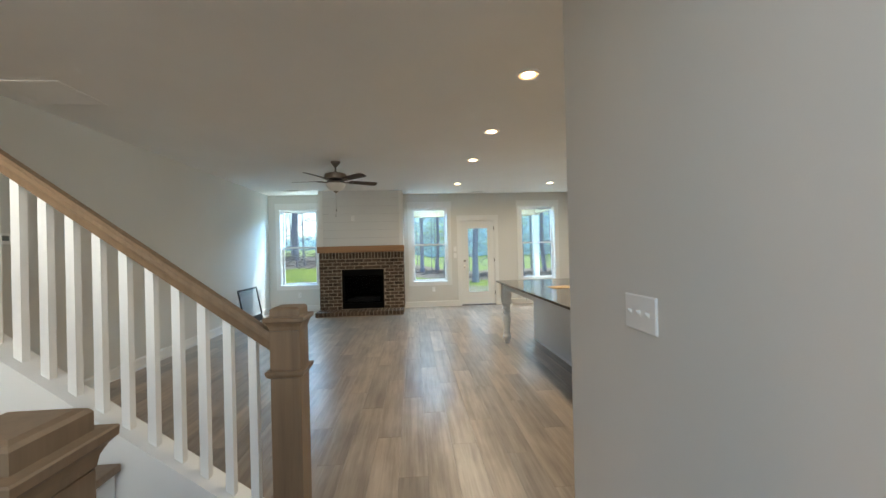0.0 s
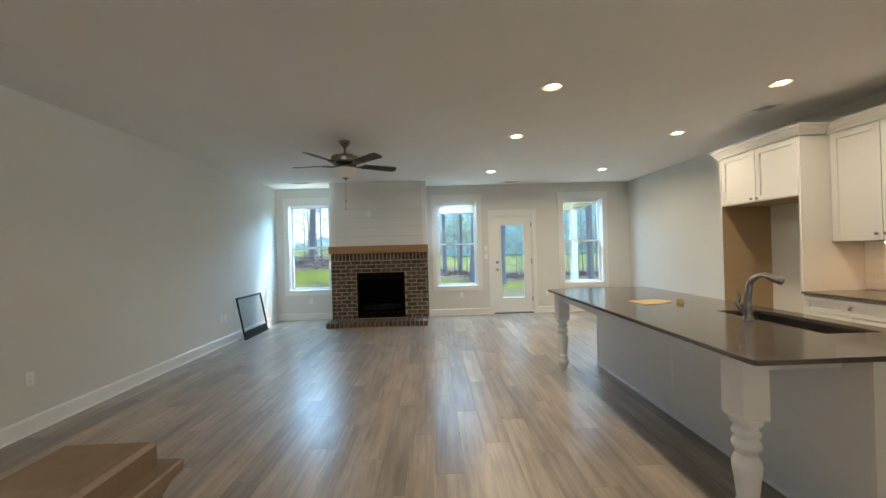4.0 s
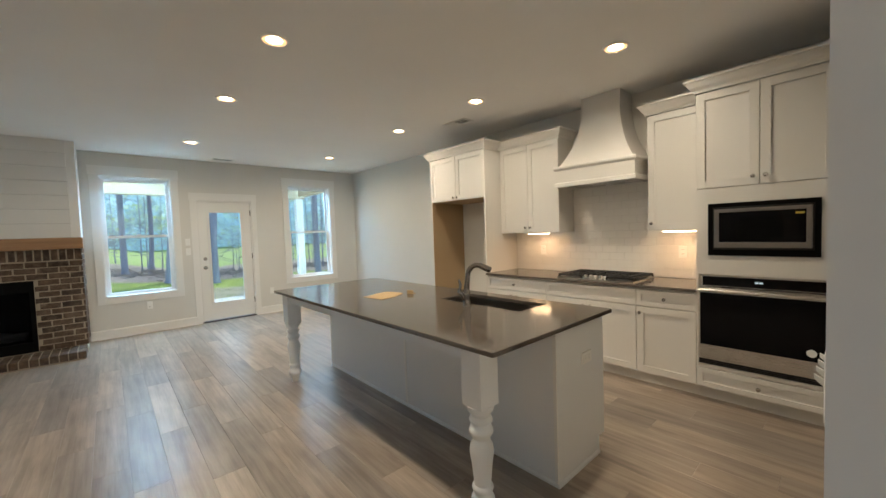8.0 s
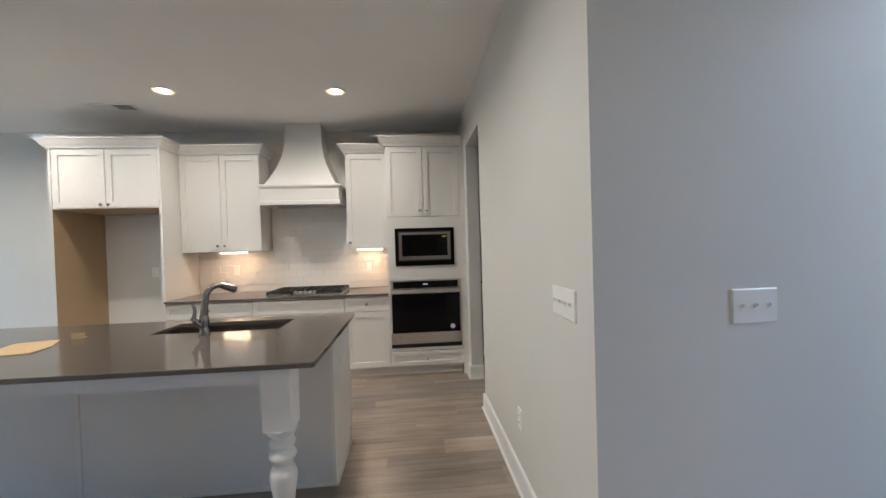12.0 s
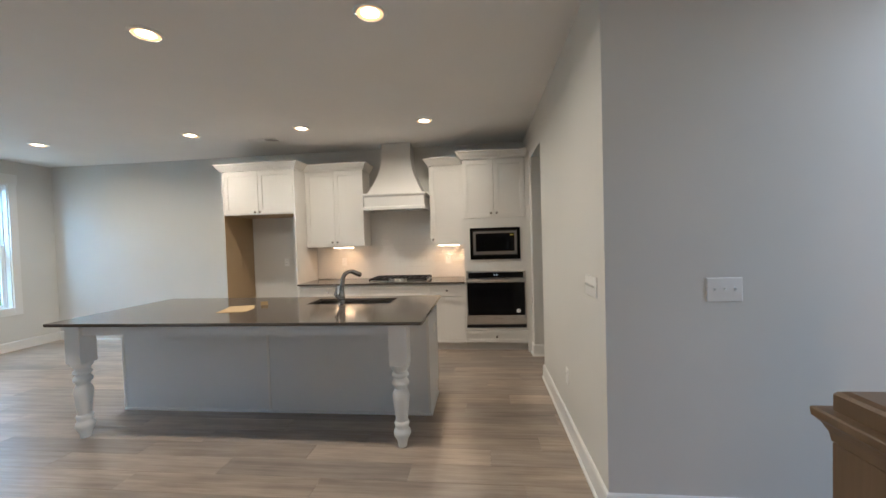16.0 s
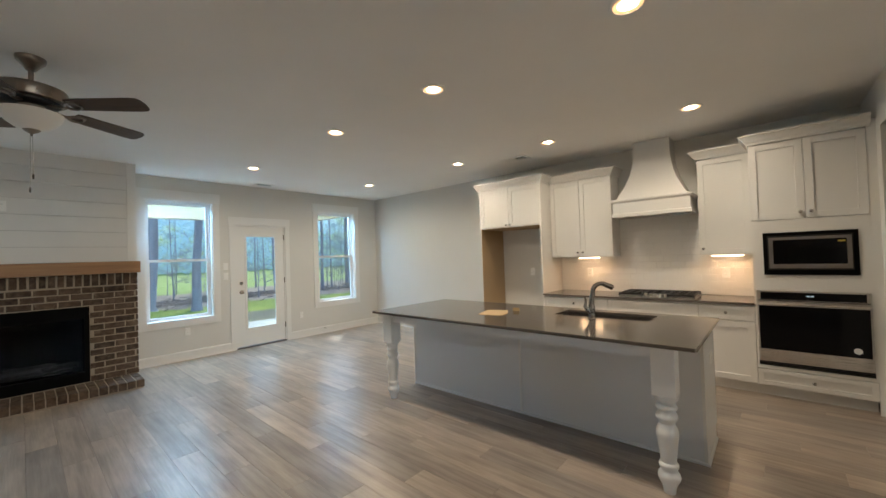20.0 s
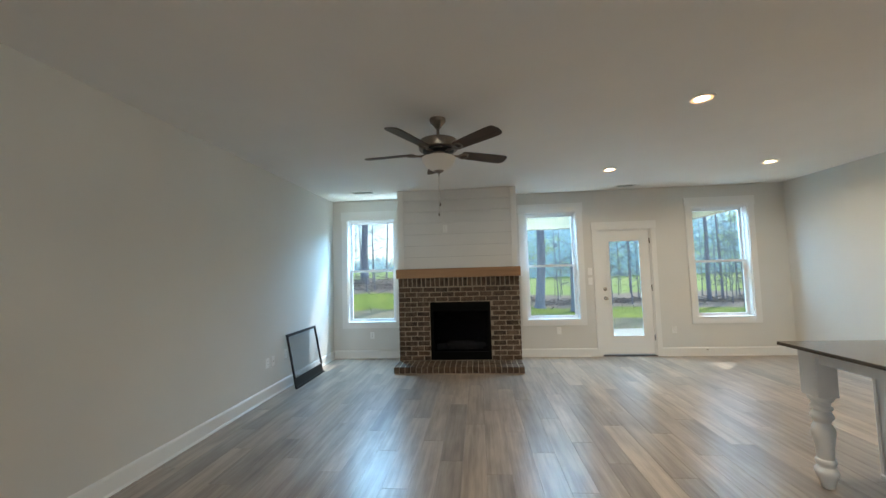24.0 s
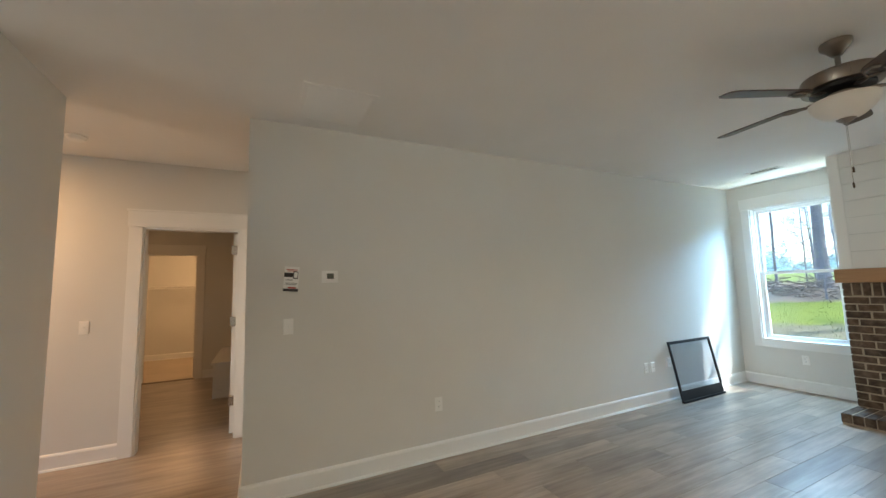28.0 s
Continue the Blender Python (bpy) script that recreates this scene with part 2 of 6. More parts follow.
PLANK = plank_mat()
MANTEL, _nt, _b = wood("honey_cedar_mantel", (0.25, 0.13, 0.058), (0.42, 0.24, 0.115), "x", 14.0, 0.55)
RAILWOOD, _nt, _b = wood("tan_stained_stair_wood", (0.185, 0.120, 0.068), (0.235, 0.158, 0.094), "z", 40.0, 0.45)
BLADE, _nt, _b = wood("dark_walnut_fan_blade", (0.045, 0.03, 0.022), (0.11, 0.075, 0.055), "x", 16.0, 0.5)


def brick_paint():
    m, nt, b = material("antique_brown_brick", 0.85)
    info = nt.nodes.new("ShaderNodeObjectInfo")
    v = coords(nt, (1, 1, 1), "Object")
    base = ramp(nt, info.outputs["Random"], [(0.0, (0.014, 0.008, 0.005)), (0.24, (0.044, 0.024, 0.014)), (0.45, (0.098, 0.058, 0.034)), (0.65, (0.078, 0.049, 0.031)), (0.90, (0.135, 0.090, 0.058)), (0.97, (0.030, 0.016, 0.010))])
    shift = node(nt, "VectorMath")
    shift.operation = "MULTIPLY_ADD"
    shift.inputs[1].default_value = (31.0, 17.0, 23.0)
    nt.links.new(info.outputs["Random"], shift.inputs[0])
    nt.links.new(v, shift.inputs[2])
    v = shift.outputs[0]
    blot = noise_tex(nt, v, 16.0, 5)
    col = mix(nt, base, ramp(nt, blot, [(0.40, (0.048, 0.028, 0.017)), (0.70, (0.24, 0.175, 0.12))]), 0.42)
    smear = ramp(nt, noise_tex(nt, v, 7.0, 4, 0.7), [(0.60, (0.0, 0.0, 0.0)), (0.74, (0.55, 0.55, 0.55))])
    col = mix(nt, col, (0.33, 0.27, 0.20), smear)
    nt.links.new(col, b.inputs["Base Color"])
    bump(nt, b, noise_tex(nt, v, 90.0, 5), 0.8, 0.003)
    return m


BRICK = brick_paint()
MORTAR = paint("sandy_mortar", (0.43, 0.36, 0.27), 0.95, 240, 0.002, 0.25)


def stone_top():
    m, nt, b = material("dark_taupe_quartz", 0.12, 0.0, (0.10, 0.09, 0.08))
    v = coords(nt)
    speck = noise_tex(nt, v, 420.0, 2)
    col = ramp(nt, speck, [(0.35, (0.070, 0.060, 0.052)), (0.62, (0.115, 0.100, 0.088)), (0.75, (0.17, 0.155, 0.14))])
    nt.links.new(mix(nt, col, ramp(nt, noise_tex(nt, v, 3.0, 4), [(0.3, (0.085, 0.075, 0.065)), (0.7, (0.11, 0.097, 0.085))]), 0.4), b.inputs["Base Color"])
    return m


QUARTZ = stone_top()


def ground_mat(name, cols, scale, rough=0.95, depth=0.03):
    m, nt, b = material(name, rough)
    v = coords(nt)
    n1 = noise_tex(nt, v, scale, 6, 0.65)
    n2 = noise_tex(nt, v, scale * 9, 4, 0.6)
    col = mix(nt, ramp(nt, n1, [(0.3, cols[0]), (0.7, cols[1])]), ramp(nt, n2, [(0.35, cols[0]), (0.65, cols[2])]), 0.5)
    nt.links.new(col, b.inputs["Base Color"])
    bump(nt, b, n2, 0.6, depth)
    return m


CONCRETE = ground_mat("pale_porch_concrete", ((0.42, 0.41, 0.38), (0.55, 0.53, 0.50), (0.5, 0.49, 0.46)), 2.0, 0.9, 0.002)


# ---- mesh helpers ----
def box(bm, x0, y0, z0, x1, y1, z1, bevel=0.0):
    x0, x1 = min(x0, x1), max(x0, x1)
    y0, y1 = min(y0, y1), max(y0, y1)
    z0, z1 = min(z0, z1), max(z0, z1)
    vs = [bm.verts.new((x, y, z)) for z in (z0, z1) for y in (y0, y1) for x in (x0, x1)]
    fs = [bm.faces.new([vs[i] for i in f]) for f in ((0, 2, 3, 1), (4, 5, 7, 6), (0, 1, 5, 4), (2, 6, 7, 3), (0, 4, 6, 2), (1, 3, 7, 5))]
    if bevel:
        es = list({e for f in fs for e in f.edges})
        bmesh.ops.bevel(bm, geom=es, offset=bevel, segments=2, affect="EDGES", profile=0.7)
    return bm


def tube(bm, points, radius, seg=10, cap=True):
    """A round bar along the given points; radius may be one number or one for each point."""
    pts = [Vector(p) for p in points]
    rad = radius if isinstance(radius, (list, tuple)) else [radius] * len(pts)
    rings = []
    side = None
    for i, p in enumerate(pts):
        d = (pts[min(i + 1, len(pts) - 1)] - pts[max(i - 1, 0)]).normalized()
        if side is None:
            side = d.orthogonal().normalized()
        side = (side - d * side.dot(d)).normalized()
        up = d.cross(side)
        rings.append([bm.verts.new(p + (side * math.cos(a) + up * math.sin(a)) * rad[i]) for a in [2 * math.pi * k / seg for k in range(seg)]])
    for a, c in zip(rings, rings[1:]):
        for k in range(seg):
            bm.faces.new((a[k], a[(k + 1) % seg], c[(k + 1) % seg], c[k]))
    if cap:
        bm.faces.new(rings[0][::-1])
        bm.faces.new(rings[-1])
    return bm


def lathe(bm, profile, seg=24, x=0.0, y=0.0, cap=True):
    """profile: (radius, z) from bottom to top."""
    rings = [[bm.verts.new((x + r * math.cos(2 * math.pi * k / seg), y + r * math.sin(2 * math.pi * k / seg), z)) for k in range(seg)] for r, z in profile]
    for a, c in zip(rings, rings[1:]):
        for k in range(seg):
            bm.faces.new((a[k], a[(k + 1) % seg], c[(k + 1) % seg], c[k]))
    if cap:
        bm.faces.new(rings[0][::-1])
        bm.faces.new(rings[-1])
    return bm


def sweep(bm, path, profile, closed=False):
    """A moulding: profile of (out, z) run along a plan path with mitred corners; out is to the right of the way walked."""
    pts = [Vector((x, y)) for x, y in path]
    n = len(pts)
    rings = []
    for i, p in enumerate(pts):
        a = (p - pts[i - 1]).normalized() if (i or closed) else None
        c = (pts[(i + 1) % n] - p).normalized() if (i < n - 1 or closed) else None
        a, c = a or c, c or a
        na, nc = Vector((a.y, -a.x)), Vector((c.y, -c.x))
        m = (na + nc).normalized()
        k = 1.0 / max(m.dot(na), 0.2)
        rings.append([bm.verts.new((p.x + m.x * k * o, p.y + m.y * k * o, z)) for o, z in profile])
    pairs = list(zip(rings, rings[1:])) + ([(rings[-1], rings[0])] if closed else [])
    q = len(profile)
    for a, c in pairs:
        for k in range(q):
            bm.faces.new((a[k], c[k], c[(k + 1) % q], a[(k + 1) % q]))
    if not closed:
        bm.faces.new(rings[0])
        bm.faces.new(rings[-1][::-1])
    return bm


def finish(bm, name, mat, smooth=False):
    bmesh.ops.recalc_face_normals(bm, faces=bm.faces)
    me = bpy.data.meshes.new(name)
    bm.to_mesh(me)
    bm.free()
    me.materials.append(mat)
    if smooth:
        me.polygons.foreach_set("use_smooth", [True] * len(me.polygons))
        me.set_sharp_from_angle(angle=radians(38))
    return me


def part(name, bm, mat, parent=None, label="", smooth=False):
    ob = new(name, finish(bm, name, mat, smooth))
    ob.parent = parent
    return tagged(ob, label)


def thing(name, x, y, z, label, category, group="", rz=0.0):
    ob = new(name)
    ob.empty_display_size = 0.1
    ob.matrix_world = pose(x, y, z, 0, 0, rz)
    return tagged(ob, label, category, group)


def setting(name, bm, mat, label, category="", smooth=False):
    return tagged(part(name, bm, mat, None, "", smooth), label, category or name.split("_")[0], "", "structure")


def B():
    return bmesh.new()


# ---- walls, ceiling ----
def wall_run(bm, axis, a0, a1, f0, f1, holes, z0=0.0, z1=H):
    """A wall along axis from a0 to a1, thick from f0 to f1, with holes (b0, b1, low, high)."""
    def put(u0, u1, lo, hi):
        if u1 - u0 > 1e-4 and hi - lo > 1e-4:
            if axis == "x":
                box(bm, u0, f0, lo, u1, f1, hi)
            else:
                box(bm, f0, u0, lo, f1, u1, hi)
    at = a0
    for b0, b1, lo, hi in sorted(holes):
        put(at, b0, z0, z1)
        put(b0, b1, z0, lo)
        put(b0, b1, hi, z1)
        at = b1
    put(at, a1, z0, z1)
    return bm


WINDOWS = ((0.635, "window_1"), (3.725, "window_2"), (6.415, "window_3"))
WZ0, WZ1, WHALF = 0.60, 2.40, 0.43
DOOR_X0, DOOR_X1, DOOR_H = 4.475, 5.325, 2.075
HD0, HD1, HDH = -7.205, -6.390, 2.098      # hall door opening
OP0, OP1, OPH = 5.95, 6.65, 2.36         # pantry opening

setting("wall_north", wall_run(B(), "x", XW - T, XR + 0.12, 0.0, 0.16, [(c - WHALF, c + WHALF, WZ0, WZ1) for c, _ in WINDOWS] + [(DOOR_X0, DOOR_X1, 0.0, DOOR_H)]), WALL, "greige painted wall with three windows and a glazed door", "wall")
setting("wall_west", wall_run(B(), "y", YH, 0.0, XW - T, XW, []), WALL, "long plain greige painted living room wall", "wall")
setting("wall_hall_north", wall_run(B(), "x", XH, XW - T, YH, YH + T, []), WALL, "greige hall return wall", "wall")
setting("wall_hall", wall_run(B(), "y", YE, YH + T, XH - T, XH, [(HD0, HD1, 0.0, HDH)]), WALL, "greige hall wall with a cased doorway", "wall")
setting("wall_east", wall_run(B(), "y", -9.6, 0.0, XR, XR + T, []), WALL, "greige painted kitchen wall", "wall")
setting("wall_kitchen_south", wall_run(B(), "x", XF, XR, YS - T, YS, [(OP0, OP1, 0.0, OPH)]), WALL, "greige wall with a square drywall opening to the pantry", "wall")
setting("wall_foyer", wall_run(B(), "y", YE, YS - T, XF, XF + T, []), WALL, "greige foyer wall with a switch plate", "wall")
# unseen front wall, with an opening made for the foyer fill lamp
setting("wall_front", wall_run(B(), "x", XH, XF + T, YE - T, YE, [(0.5, 3.9, 0.3, 2.66)]), WALL, "greige wall closing the foyer, open for a fill lamp", "wall")
setting("wall_pantry_south", wall_run(B(), "x", XF + T, XR + T, -9.6 - T, -9.6, []), WALL, "plain greige wall closing the pantry", "wall")
setting("wall_stair", wall_run(B(), "x", -0.17, 0.55, -7.46, -7.34, []), WALL, "greige painted wall beside the stairs", "wall")

STX0, STX1, STY = -1.45, 0.9, -7.80        # stairwell hole in the ceiling
cb = B()
box(cb, XH - 6.2, YE - T, H, STX0, 0.16, H + 0.2)
box(cb, STX0, STY, H, XR + T, 0.16, H + 0.2)
box(cb, STX0, YE - T, H, XR + T, -8.52, H + 0.2)
box(cb, STX1, -8.52, H, XR + T, STY, H + 0.2)
setting("ceiling", cb, CEIL, "flat painted ceiling with recessed lamps", "ceiling")
sw = B()
for x0, y0, x1, y1 in ((STX0, -7.46, STX1, -7.36), (STX0, -8.62, STX1, -8.52), (STX0 - 0.1, -8.62, STX0, -7.36), (STX1, -8.62, STX1 + 0.1, -7.36)):
    box(sw, x0, y0, H + 0.2, x1, y1, H + 2.4)
box(sw, STX0 - 0.1, -8.62, H + 2.4, STX1 + 0.1, -7.36, H + 2.5)
setting("wall_stairwell", sw, WALL, "greige walls round the upper stairwell", "wall")

# ---- baseboards and casings ----
BASE = [(0.0, 0.0), (0.016, 0.0), (0.016, 0.115), (0.011, 0.128), (0.0, 0.135)]
SHOE = [(0.016, 0.0), (0.028, 0.0), (0.026, 0.012), (0.016, 0.018)]


def baseboard(path):
    bb = B()
    sweep(bb, path, BASE)
    ob = setting("baseboard", bb, TRIM, "white painted baseboard along the wall", "baseboard")
    part("shoe_moulding", sweep(B(), path, SHOE), TRIM, ob)
    return ob


# out is to the right of the way walked
baseboard([(XW, YH), (XW, 0.0), (1.25, 0.0)])
baseboard([(3.10, 0.0), (4.395, 0.0)])
baseboard([(5.405, 0.0), (XR, 0.0), (XR, -3.325)])
baseboard([(XH, HD1 + 0.10), (XH, YH), (XW, YH)])
baseboard([(XH, -10.0), (XH, HD0 - 0.10)])
baseboard([(OP1, YS - T), (OP1, YS), (6.795, YS)][::-1])
baseboard([(OP0, YS - T), (OP0, YS), (XF, YS), (XF, YE)])


def cased_window(cx, name):
    """Double-hung white window: opening lined, flat casing with a wider head board, two sashes with glass."""
    x0, x1 = cx - WHALF, cx + WHALF
    w = tagged(new(name), "white double-hung window with flat white casing", "window", "", "structure")
    bm = B()
    c = 0.095
    box(bm, x0 - c, -0.02, WZ0 - 0.09, x0, 0.0, WZ1, 0.002)
    part("casing_side", bm, TRIM, w)
    bm = B()
    box(bm, x1, -0.02, WZ0 - 0.09, x1 + c, 0.0, WZ1, 0.002)
    part("casing_side", bm, TRIM, w)
    bm = B()
    box(bm, x0 - c - 0.012, -0.026, WZ1, x1 + c + 0.012, 0.0, WZ1 + 0.145, 0.003)
    part("casing_head", bm, TRIM, w)
    bm = B()
    box(bm, x0, -0.018, WZ0 - 0.09, x1, 0.0, WZ0, 0.002)
    part("apron", bm, TRIM, w)
    bm = B()
    box(bm, x0, -0.022, WZ0, x1, 0.07, WZ0 + 0.018, 0.003)
    part("window_sill", bm, TRIM, w)
    bm = B()
    box(bm, x0, -0.002, WZ0 + 0.018, x0 + 0.014, 0.07, WZ1 - 0.014)
    box(bm, x1 - 0.014, -0.002, WZ0 + 0.018, x1, 0.07, WZ1 - 0.014)
    box(bm, x0, -0.002, WZ1 - 0.014, x1, 0.07, WZ1)
    part("jamb_liner", bm, TRIM, w)
    bm = B()
    f = 0.028
    for a, b_, lo, hi in ((x0, x0 + f, WZ0, WZ1), (x1 - f, x1, WZ0, WZ1), (x0 + f, x1 - f, WZ0, WZ0 + f), (x0 + f, x1 - f, WZ1 - f, WZ1)):
        box(bm, a, 0.07, lo, b_, 0.15, hi)
    part("window_frame", bm, VINYL, w)
    zm = 1.50
    for nm, lo, hi, y in (("lower_sash", WZ0 + f, zm + 0.02, 0.08), ("upper_sash", zm - 0.02, WZ1 - f, 0.115)):
        bm = B()
        s = 0.036
        for a, b_, l2, h2 in ((x0 + f, x0 + f + s, lo, hi), (x1 - f - s, x1 - f, lo, hi), (x0 + f + s, x1 - f - s, lo, lo + s), (x0 + f + s, x1 - f - s, hi - s, hi)):
            box(bm, a, y, l2, b_, y + 0.03, h2, 0.002)
        sash = part(nm, bm, VINYL, w)
        bm = B()
        box(bm, x0 + f + s - 0.004, y + 0.012, lo + s - 0.004, x1 - f - s + 0.004, y + 0.018, hi - s + 0.004)
        part("pane", bm, PANE, sash).visible_shadow = False
    bm = B()
    box(bm, cx - 0.03, 0.068, zm + 0.02, cx + 0.03, 0.088, zm + 0.032, 0.003)
    part("sash_lock", bm, VINYL, w)


for cx, nm in WINDOWS:
    cased_window(cx, nm)


def casing(w, axis, face, out, a0, a1, top, width=0.09, head=0.125, cap=True):
    """Flat door casing on a wall face; out is -1 or 1 along the wall's normal."""
    def put(nm, u0, u1, z0, z1, th):
        bm = B()
        f0, f1 = sorted((face, face + out * th))
        if axis == "x":
            box(bm, u0, f0, z0, u1, f1, z1, 0.002)
        else:
            box(bm, f0, u0, z0, f1, u1, z1, 0.002)
        part(nm, bm, TRIM, w)
    put("casing_side", a0 - width, a0, 0.0, top, 0.018)
    put("casing_side", a1, a1 + width, 0.0, top, 0.018)
    put("casing_head", a0 - width - 0.01, a1 + width + 0.01, top, top + head, 0.022)
    if cap:
        put("casing_cap", a0 - width - 0.02, a1 + width + 0.02, top + head, top + head + 0.018, 0.032)


# glazed back door
d = tagged(new("door_1"), "white back door with one tall glass light, closed", "door", "", "structure")
casing(d, "x", 0.0, -1, DOOR_X0, DOOR_X1, DOOR_H, 0.082, 0.125, False)
bm = B()
for a, b_ in ((DOOR_X0, DOOR_X0 + 0.02), (DOOR_X1 - 0.02, DOOR_X1)):
    box(bm, a, -0.002, 0.02, b_, 0.15, DOOR_H)
box(bm, DOOR_X0 + 0.02, -0.002, DOOR_H - 0.02, DOOR_X1 - 0.02, 0.15, DOOR_H)
part("jamb", bm, TRIM, d)
bm = B()
box(bm, DOOR_X0, -0.010, 0.0, DOOR_X1, 0.17, 0.016, 0.003)
part("threshold", bm, BRONZE, d, "dark metal threshold")
lx0, lx1, lz0, lz1 = DOOR_X0 + 0.024, DOOR_X1 - 0.024, 0.03, DOOR_H - 0.024
gx0, gx1, gz0, gz1 = 4.635, 5.165, 0.30, 1.90
bm = B()
for a, b_, lo, hi in ((lx0, gx0, lz0, lz1), (gx1, lx1, lz0, lz1), (gx0, gx1, lz0, gz0), (gx0, gx1, gz1, lz1)):
    box(bm, a, 0.01, lo, b_, 0.054, hi)
leaf = part("leaf", bm, TRIM, d)
bm = B()
m_ = 0.028
for a, b_, lo, hi in ((gx0 - 0.005, gx0 + m_, gz0, gz1), (gx1 - m_, gx1 + 0.005, gz0, gz1), (gx0 + m_, gx1 - m_, gz0 - 0.005, gz0 + m_), (gx0 + m_, gx1 - m_, gz1 - m_, gz1 + 0.005)):
    box(bm, a, -0.002, lo, b_, 0.012, hi, 0.003)
part("glazing_bead", bm, TRIM, leaf)
bm = B()
box(bm, gx0, 0.028, gz0, gx1, 0.034, gz1)
part("pane", bm, PANE, leaf).visible_shadow = False
for z in (0.94, 1.09):
    bm = B()
    lathe(bm, [(0.032, 0.0), (0.032, 0.006), (0.012, 0.010), (0.012, 0.03), (0.026, 0.042), (0.027, 0.056), (0.018, 0.064)] if z < 1 else [(0.030, 0.0), (0.030, 0.010), (0.022, 0.018), (0.008, 0.019), (0.008, 0.03)], 18)
    bmesh.ops.transform(bm, matrix=pose(lx0 + 0.07, 0.01, z, 90), verts=bm.verts)
    part("door_knob" if z < 1 else "deadbolt", bm, NICKEL, leaf, "brushed nickel", True)
for z in (0.25, 1.05, 1.82):
    bm = B()
    tube(bm, [(lx1 + 0.004, 0.0, z), (lx1 + 0.004, 0.0, z + 0.095)], 0.007, 8)
    part("hinge", bm, BRONZE, d, "dark bronze hinge", True)

# hall doorway with its open leaf
d = tagged(new("door_2"), "cased hall doorway with a white door standing open inside", "door", "", "structure")
casing(d, "y", XH, 1, HD0, HD1, HDH, 0.105, 0.15)
casing(d, "y", XH - T, -1, HD0, HD1, HDH, 0.10, 0.15)
bm = B()
box(bm, XH - T, HD0, 0.0, XH, HD0 + 0.018, HDH)
box(bm, XH - T, HD1 - 0.018, 0.0, XH, HD1, HDH)
box(bm, XH - T, HD0, HDH - 0.018, XH, HD1, HDH)
part("jamb", bm, TRIM, d)
bm = B()
box(bm, XH - T - 0.80, HD1 - 0.06, 0.012, XH - T - 0.01, HD1 - 0.025, HDH - 0.025, 0.002)
leaf = part("leaf", bm, TRIM, d)
for z in (0.3, 1.1, 1.85):
    bm = B()
    box(bm, XH - T - 0.012, HD1 - 0.075, z, XH - T + 0.05, HD1 - 0.017, z + 0.09, 0.002)
    part("hinge", bm, NICKEL, d, "satin nickel hinge")

# ---- fireplace ----
FX0, FX1, FY, FB = 1.25, 3.10, -0.62, -0.66
fp = thing("fireplace", 2.175, 0.0, 0.0, "fireplace with brown brick surround, white shiplap and a cedar mantel", "fireplace")
L = lambda x: x - 2.175
bm = B()
box(bm, L(FX0), FY + 0.034, 1.40, L(FX1), -0.002, H - 0.002)
part("chimney_breast", bm, SHIPLAP, fp)
# added sheet whose grey draws shadow lines in the board gaps
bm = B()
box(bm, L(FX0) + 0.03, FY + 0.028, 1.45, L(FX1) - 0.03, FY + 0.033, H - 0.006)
part("gap_shade_sheet", bm, GAP_SHADE, fp, "grey sheet that paints shade into the board gaps")
zs = [1.503 + 0.1785 * i for i in range(8)]
for lo, hi in zip(zs, zs[1:]):
    bm = B()
    box(bm, L(FX0) + 0.086, FY, lo + 0.0017, L(FX1) - 0.086, FY + 0.018, min(hi, H) - 0.0017, 0.001)
    part("shiplap_board", bm, SHIPLAP, fp)
for x0, x1 in ((L(FX0) - 0.004, L(FX0) + 0.085), (L(FX1) - 0.085, L(FX1) + 0.004)):
    bm = B()
    box(bm, x0, FY - 0.003, 1.503, x1, FY + 0.05, H - 0.004, 0.002)
    part("corner_board", bm, TRIM, fp)
bm = B()
box(bm, L(FX0) - 0.02, -0.75, 1.36, L(FX1) + 0.02, FY, 1.50, 0.006)
part("mantel", bm, MANTEL, fp, "honey coloured cedar beam mantel")
bm = B()
bx0, bx1, bz0, bz1 = L(1.735), L(2.655), 0.112, 0.985
ym = FB + 0.007
bm.free()
for x0, x1, z0, z1 in ((L(FX0) + 0.01, bx0, 0.0, 1.36), (bx1, L(FX1) - 0.01, 0.0, 1.36), (bx0, bx1, bz1, 1.36), (bx0, bx1, 0.0, bz0)):
    bm = B()
    box(bm, x0, ym, z0, x1, -0.002, z1)
    core = part("mortar_bed", bm, MORTAR, fp, "sandy mortar joints")
bm = B()
for x0, y0, z0, x1, y1, z1 in ((bx0, -0.62, bz0, bx0 + 0.03, -0.2, bz1), (bx1 - 0.03, -0.62, bz0, bx1, -0.2, bz1), (bx0, -0.62, bz1 - 0.03, bx1, -0.2, bz1), (bx0, -0.62, bz0, bx1, -0.2, bz0 + 0.02), (bx0, -0.22, bz0, bx1, -0.19, bz1)):
    box(bm, x0, y0, z0, x1, y1, z1)
part("firebox", bm, SOOT, fp, "black steel gas firebox")
bm = B()
yf = FB - 0.004
for x0, z0, x1, z1 in ((bx0, bz0, bx0 + 0.045, bz1), (bx1 - 0.045, bz0, bx1, bz1), (bx0 + 0.045, bz1 - 0.14, bx1 - 0.045, bz1), (bx0 + 0.045, bz0, bx1 - 0.045, bz0 + 0.12)):
    box(bm, x0, yf, z0, x1, -0.61, z1, 0.003)
part("firebox_face", bm, SOOT, fp, "black metal face plate")
bm = B()
box(bm, bx0 + 0.045, -0.612, bz0 + 0.12, bx1 - 0.045, -0.606, bz1 - 0.14)
part("fire_glass", bm, glass("fire_glass", (0.62, 0.64, 0.67), 0.006, 0.03), fp)
